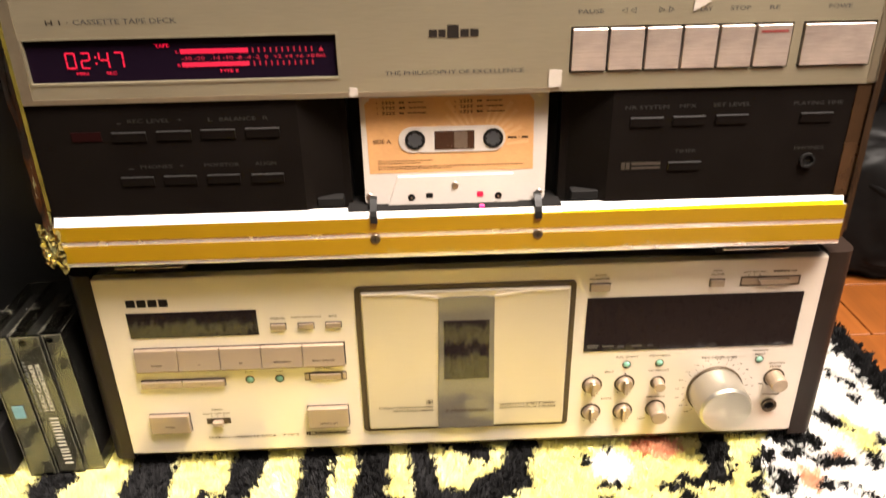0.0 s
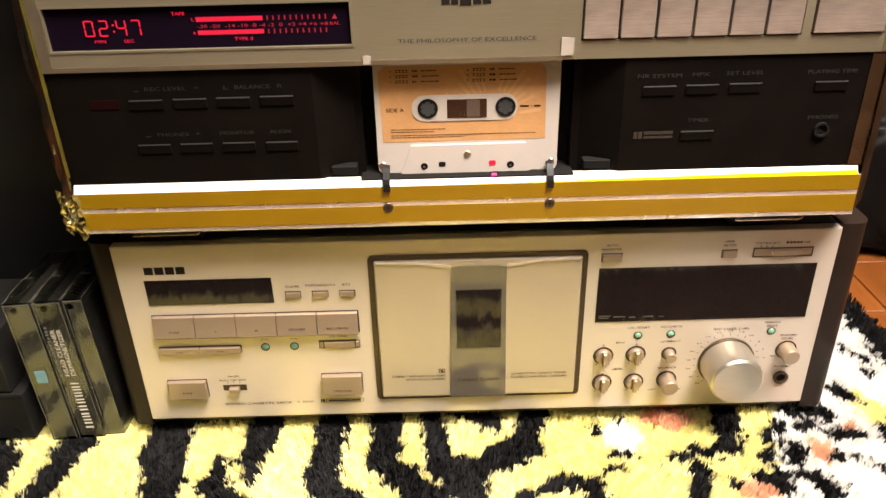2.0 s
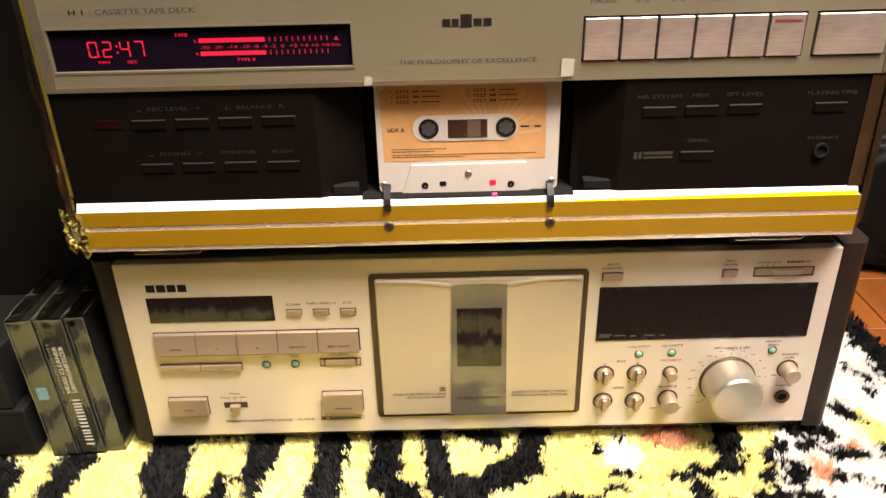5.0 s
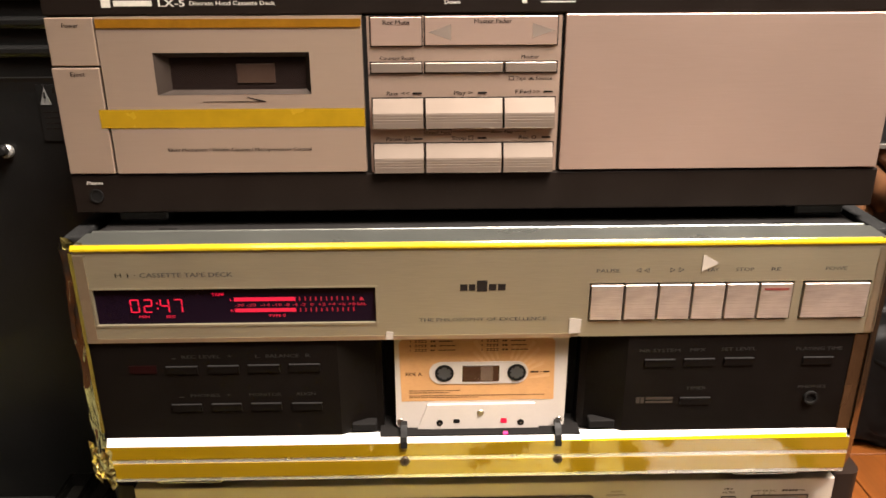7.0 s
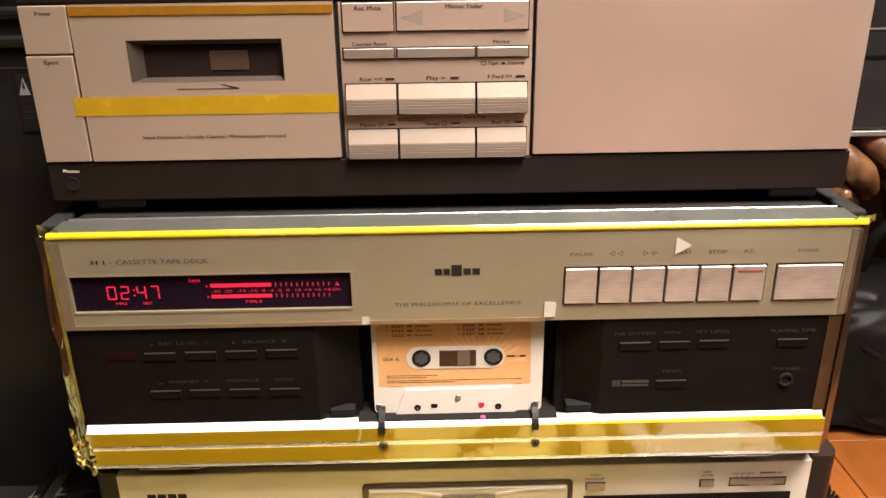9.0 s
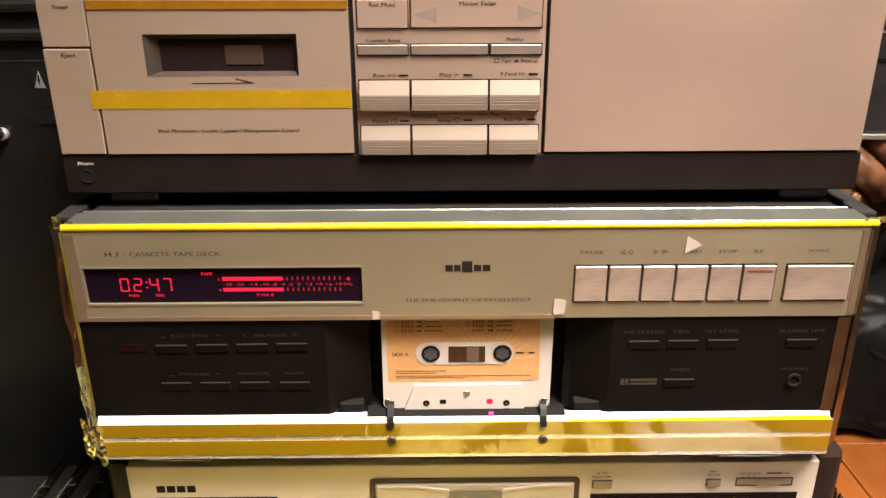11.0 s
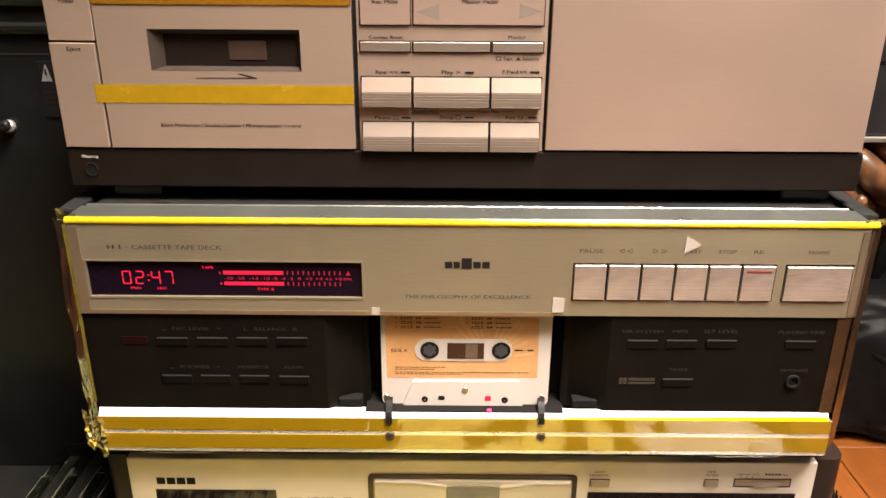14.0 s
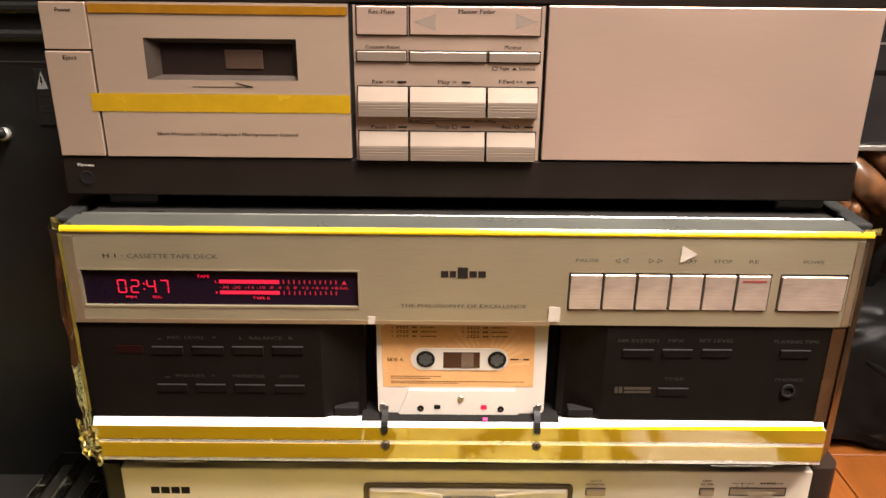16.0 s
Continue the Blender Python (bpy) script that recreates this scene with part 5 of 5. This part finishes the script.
def tube(points, radii, seg=14, bm=None):
    """A smooth limb through a few points."""
    bm = bmesh.new() if bm is None else bm
    pts = [Vector(p) for p in points]
    fine = []
    for i in range(len(pts) - 1):
        p0, p1, p2, p3 = pts[max(i - 1, 0)], pts[i], pts[i + 1], pts[min(i + 2, len(pts) - 1)]
        for k in range(6):
            s = k / 6
            q = 0.5 * (2 * p1 + (p2 - p0) * s + (2 * p0 - 5 * p1 + 4 * p2 - p3) * s * s + (3 * p1 - p0 - 3 * p2 + p3) * s ** 3)
            fine.append((q, radii[i] + (radii[i + 1] - radii[i]) * s))
    fine.append((pts[-1], radii[-1]))
    prev = first = None
    for i, (p, r) in enumerate(fine):
        d = (fine[min(i + 1, len(fine) - 1)][0] - fine[max(i - 1, 0)][0]).normalized()
        u = d.orthogonal().normalized() if prev is None else (u0 - d * u0.dot(d)).normalized()
        u0, w = u, d.cross(u)
        ring = [bm.verts.new((p + (u * math.cos(2 * math.pi * k / seg) + w * math.sin(2 * math.pi * k / seg)) * r) * 0.001) for k in range(seg)]
        if prev:
            for k in range(seg):
                bm.faces.new((prev[k], prev[(k + 1) % seg], ring[(k + 1) % seg], ring[k]))
        else:
            first = ring
        prev = ring
    bm.faces.new(first[::-1]), bm.faces.new(prev)
    bmesh.ops.recalc_face_normals(bm, faces=bm.faces)
    return bm


def wood_stand():
    t = thing("wooden_stand", "carved polished dark wood stand with scrolled legs", "stand", (560, 580, 0))
    for x, y in ((440, 480), (700, 480), (440, 700), (700, 700)):
        part("leg", tube([(x, y, 0), (x + 10, y, 70), (x - 14, y, 160), (x, y, 262)], [22, 26, 32, 28]), carved_wood, t, "scrolled carved leg", True)
    part("top_board", box(400, 760, 452, 740, 262, 288, 4, 2), carved_wood, t)
    for pts, rad in (([(424, 446, 284), (440, 428, 268), (458, 420, 250), (474, 428, 230), (482, 446, 216)], [7, 15, 17, 13, 7]),
                     ([(462, 448, 286), (486, 426, 274), (508, 422, 254), (520, 440, 232)], [9, 17, 16, 8]),
                     ([(424, 448, 250), (432, 434, 236), (448, 428, 222), (462, 432, 212), (470, 444, 204)], [6, 10, 12, 9, 5]),
                     ([(500, 446, 236), (526, 428, 222), (556, 428, 232), (570, 446, 256)], [7, 13, 14, 8])):
        part("carving", tube(pts, rad), carved_wood, t, "rounded carved scroll", True)
    for cx, cz, r in ((452, 262, 9), (492, 262, 10), (444, 226, 7)):
        part("carving", lathe(cx, 414, [(2, cz - r), (r * 0.8, cz - r * 0.6), (r, cz), (r * 0.8, cz + r * 0.6), (2, cz + r)], 18, 0.7), carved_wood, t, "carved knob", True)


wood_stand()


def amplifier():
    t = thing("audio_unit", "black audio unit with a silver lower edge on the wooden stand", "audio unit", (570, 570, 288.4))
    part("case", box(392, 790, 432, 720, 295, 470, 4, 2), black_case, t)
    part("front_panel", box(390, 792, 422, 432.2, 297, 470, 3, 2), unit_black, t, "satin black front")
    part("edge_strip", box(388, 794, 419, 434, 290.4, 296.4, 1), grey_metal, t, "silver lower edge")
    part("groove", box(392, 790, 421.2, 422.4, 372, 376), dark_hole, t)
    part("trim_line", box(392, 790, 421, 422.4, 402, 404), grey_metal, t)
    for x in (430, 750):
        part("foot", box(x - 15, x + 15, 470, 500, 288.2, 296, 1), rubber, t)


amplifier()


def bag():
    t = thing("leather_bag", "slumped black glossy leather bag on the wooden floor", "bag", (580, 350, 0))
    bm = bmesh.new()
    bmesh.ops.create_icosphere(bm, subdivisions=5, radius=1.0)
    for v in bm.verts:
        p = Vector([math.copysign(abs(c) ** 0.45, c) for c in v.co])
        p *= 1 + noise.noise(v.co * 1.9) * 0.09 + noise.noise(v.co * 4.6) * 0.05 + noise.noise(v.co * 11) * 0.012
        v.co = V(570 + p.x * 196, 362 + p.y * 72 - (1 - p.z) * 10, max(1, 78 + p.z * 80))
    part("body", bm, bag_black, t, "slumped glossy body", True)
    part("seam_rib", tube([(400, 312, 122), (424, 288, 104), (452, 282, 90), (520, 278, 80), (660, 278, 84), (740, 300, 100)], [4, 5, 5, 5, 5, 4]), bag_black, t, "rolled seam", True)
    part("handle", tube([(450, 372, 150), (458, 366, 196), (500, 362, 222), (560, 362, 218), (600, 370, 190), (606, 374, 146)], [7, 7, 7, 7, 7, 7]), bag_black, t, "drooping handle", True)


bag()


# ---- rug ----
STRIPES_WEST = [
    (-268, 11, -273, -5, 10), (-273, -5, -276, -40, 9), (-209, 34, -206, -8, 15), (-206, -8, -194, -57, 13), (-138, 34, -144, -5, 11), (-144, -5, -141, -33, 6),
    (-166, -17, -165, -35, 5), (-165, -35, -148, -54, 9), (-90, 34, -96, -12, 9), (-96, -12, -94, -42, 10), (-94, -42, -68, -62, 11), (-58, 34, -57, -19, 10),
    (-57, -19, -27, -54, 10), (-27, 34, -22, -25, 8), (-15, 34, 16, 17, 8)]
STRIPES_MID = [
    (48, 34, 37, -6, 9), (37, -6, -2, -31, 12), (-2, -31, 4, -64, 9), (-16, -20, -13, -45, 8), (42, -47, 58, -41, 5), (58, -41, 76, -44, 6),
    (76, -44, 73, -67, 5), (31, -52, 33, -65, 5), (137, -56, 129, -72, 6)]
STRIPES_EAST = [
    (214, 6, 202, -6, 2.3), (196, -19, 191, -24, 2.8), (235, 21, 227, 20, 3.6), (248, 20, 248, 16, 4.6), (272, 37, 276, 32, 2.5), (229, 5, 233, 7, 3),
    (245, -2, 259, -4, 2.9), (279, 0, 279, -5, 3.2), (215, -16, 211, -26, 4.4), (241, -22, 253, -27, 1.4), (253, -27, 264, -38, 1.4), (235, -25, 235, -27, 1.8),
    (194, -37, 194, -39, 3), (196, -46, 196, -49, 1.2), (178, -40, 189, -45, 2), (189, -45, 194, -53, 2), (213, -42, 221, -53, 4.5), (209, -40, 209, -41, 2.2),
    (316, 123, 316, 119, 3.4), (303, 81, 304, 79, 4), (295, 91, 295, 89, 2), (270, 44, 271, 36, 4.9), (300, 65, 302, 63, 1.8), (295, 17, 295, 14, 2.2)]
STRIPES_FLECK = [
    (90, -17, 108, -18, 2.1), (86, -29, 98, -32, 1.4), (123, -30, 124, -30, 1.3), (104, 18, 105, 17, 3), (88, 11, 86, 2, 2.2), (162, -47, 163, -48, 2.5),
    (183, 24, 173, -7, 9.4), (170, -14, 139, -20, 5.1), (135, -19, 134, -20, 4.1), (146, -31, 137, -56, 5.1)]


def near_stroke(X, Y, rows):
    best = np.full(X.shape, 1e9)
    for x0, y0, x1, y1, w in rows:
        dx, dy = x1 - x0, y1 - y0
        s = np.clip(((X - x0) * dx + (Y - y0) * dy) / (dx * dx + dy * dy), 0, 1)
        best = np.minimum(best, np.hypot(X - x0 - s * dx, Y - y0 - s * dy) - w)
    return best


def wobble(X, Y, f, seed):
    r = np.random.RandomState(seed)
    out = np.zeros_like(X)
    for k in range(6):
        a, p, g = r.uniform(0, 6.28), r.uniform(0, 6.28), f * r.uniform(0.5, 1.8)
        out += np.sin((X * math.cos(a) + Y * math.sin(a)) * g + p) / 6 ** 0.5
    return out


def rug_colour(X, Y):
    """0 cream, 1 black, 2 white, 3 salmon for places in millimetres."""
    xs, ys = X + 1.5 * wobble(X, Y, 0.35, 3) + 1.0 * wobble(X, Y, 1.1, 5), Y + 1.5 * wobble(X, Y, 0.35, 4) + 1.0 * wobble(X, Y, 1.1, 6)
    near = near_stroke(xs, ys, STRIPES_WEST + STRIPES_MID + STRIPES_FLECK + [(a, b, c, d, w + 1.9) for a, b, c, d, w in STRIPES_EAST]) < 0.9
    wave = np.sin((xs + 34 * wobble(X, Y, 0.012, 8) + 0.12 * ys) * 2 * math.pi / 62 + 1.3 * wobble(X, Y, 0.02, 9)) > 0.28
    far = (Y < -64) | (X < -300)
    spots = (X > 195) & (Y < -60) & ((wobble(xs, ys, 0.07, 12) + 0.5 * wobble(xs, ys, 0.16, 13)) > 1.02)
    # unseen dark strokes, added so that glossy windows and tape reflect dark
    band = near_stroke(xs, ys, [(104, -156, 420, -154, 44), (-420, -266, -150, -262, 92), (-110, -128, 60, -122, 9), (-100, -168, 70, -176, 11), (-330, -118, -150, -150, 8)]) < 0
    black = np.where(far & (X < 195), wave & (((Y < -205) & (X > 10)) | (X < -300)), near) | band | spots | (X > 322 + 5 * wobble(X, Y, 0.05, 7))
    out = np.zeros(X.shape, int)
    white = (X > 208 + 5 * wobble(X, Y, 0.05, 21) + np.clip(Y, -60, 40) * 0.5) | (np.hypot((xs - 104) / 15, (ys - 1) / 15) < 1)
    out[white] = 2
    yel = (np.hypot((xs - 282) / 10, (ys - 18) / 22) < 1)
    out[yel] = 0
    pink = (np.hypot((xs - 140) / 19, (ys - 18) / 11) < 1) | (np.hypot((xs - 230) / 9, (ys + 21) / 12) < 1) | (np.hypot((xs - 179) / 16, (ys + 52) / 7) < 1) | (np.hypot((xs - 260) / 6, (ys - 2) / 5) < 1)
    out[pink] = 3
    out[black] = 1
    return out


def shag_rug():
    rnd = np.random.RandomState(2)
    t = thing("rug", "shaggy rug with black stripes on cream, white and salmon wool", "rug", (-100, -250, 0))
    part("backing", box(-640, 340, -322, 420, 0.5, 19, 3), backing, t, "woven backing")
    # tufts on a jittered grid: place, spacing and blades for each
    zones = ((-340, 340, -95, 60, 2.6, 15), (225, 340, 60, 240, 3.0, 14), (-640, 340, -322, -95, 6.0, 12), (-640, -340, -95, 120, 7.0, 12))
    pts = []
    for x0, x1, y0, y1, step, blades in zones:
        gx, gy = np.meshgrid(np.arange(x0, x1, step), np.arange(y0, y1, step))
        gx, gy = gx.ravel() + rnd.uniform(-.5, .5, gx.size) * step, gy.ravel() + rnd.uniform(-.5, .5, gy.size) * step
        pts.append(np.stack([gx, gy, np.full(gx.size, step), np.full(gx.size, blades)], 1))
    pts = np.concatenate(pts)
    kind = rug_colour(pts[:, 0], pts[:, 1])
    tilt, turn, rise = rnd.uniform(0.05, 0.34, len(pts)), rnd.uniform(-1.5, 1.5, len(pts)) - 1.3 + 1.6 * wobble(pts[:, 0], pts[:, 1], 0.04, 31), rnd.uniform(-2.2, 2.2, len(pts))
    for code, mtl, lab in ((0, pile_cream, "cream yellow shag pile"), (1, pile_black, "charcoal shag pile"), (2, pile_white, "white shag pile"), (3, pile_pink, "salmon shag pile")):
        pick = np.repeat(np.flatnonzero(kind == code), pts[kind == code][:, 3].astype(int))
        q = pts[pick]
        n = len(q)
        step = q[:, 2]
        bx, by = q[:, 0] + rnd.uniform(-.42, .42, n) * step, q[:, 1] + rnd.uniform(-.42, .42, n) * step
        long = np.where(code == 1, 13.2, 14) + rise[pick] + rnd.uniform(-1, 1, n)
        lean = tilt[pick]
        way = turn[pick] + rnd.uniform(-0.5, 0.5, n)
        tx, ty = np.cos(way) * lean * long + (bx - q[:, 0]) * 0.5, np.sin(way) * lean * long + (by - q[:, 1]) * 0.5
        tz = 20 + long * np.sqrt(1 - 0.6 * lean ** 2)
        face = rnd.uniform(0, math.pi, n)
        w = step * rnd.uniform(0.16, 0.32, n)
        wx, wy = np.cos(face) * w, np.sin(face) * w
        z0 = np.full(n, 18.0)
        mid = 0.6
        mx, my, mz = bx + tx * 0.45, by + ty * 0.45, z0 + (tz - z0) * mid
        co = np.stack([np.stack([bx - wx, by - wy, z0], 1), np.stack([bx + wx, by + wy, z0], 1), np.stack([mx + wx, my + wy, mz], 1), np.stack([mx - wx, my - wy, mz], 1),
                       np.stack([bx + tx + wx * .25, by + ty + wy * .25, tz], 1), np.stack([bx + tx - wx * .25, by + ty - wy * .25, tz - 0.6], 1)], 1).reshape(-1, 3) * 0.001
        me = bpy.data.meshes.new("pile")
        base = np.arange(n) * 6
        faces = np.concatenate([np.stack([base, base + 1, base + 2, base + 3], 1), np.stack([base + 3, base + 2, base + 4, base + 5], 1)])
        me.vertices.add(len(co)), me.vertices.foreach_set("co", (co - np.array(BASE[t])).ravel())
        me.loops.add(faces.size), me.loops.foreach_set("vertex_index", faces.ravel())
        me.polygons.add(len(faces)), me.polygons.foreach_set("loop_start", np.arange(len(faces)) * 4)
        me.update(calc_edges=True)
        me.materials.append(mtl)
        ob = new("pile", me)
        ob.parent = t
        tagged(ob, lab, kind="stuff")


shag_rug()


# ---- floor planks ----
def planks():
    me, _ = settle(box(-309.4, 309.4, -44.4, 44.4, -8, 0, 0.8), "plank", floor_wood)
    for i, y in enumerate(range(-2555, 1456, 90)):
        cuts = [-1898] + list(range(-1898 + 120 + (i * 370) % 620, 2200, 620)) + [2298]
        for x0, x1 in zip(cuts, cuts[1:]):
            ob = new("plank", me)
            ob.parent = fl
            ob.scale = ((x1 - x0) / 620, 1, 1)
            ob.location = V((x0 + x1) / 2, y, -4) - BASE[fl]


planks()
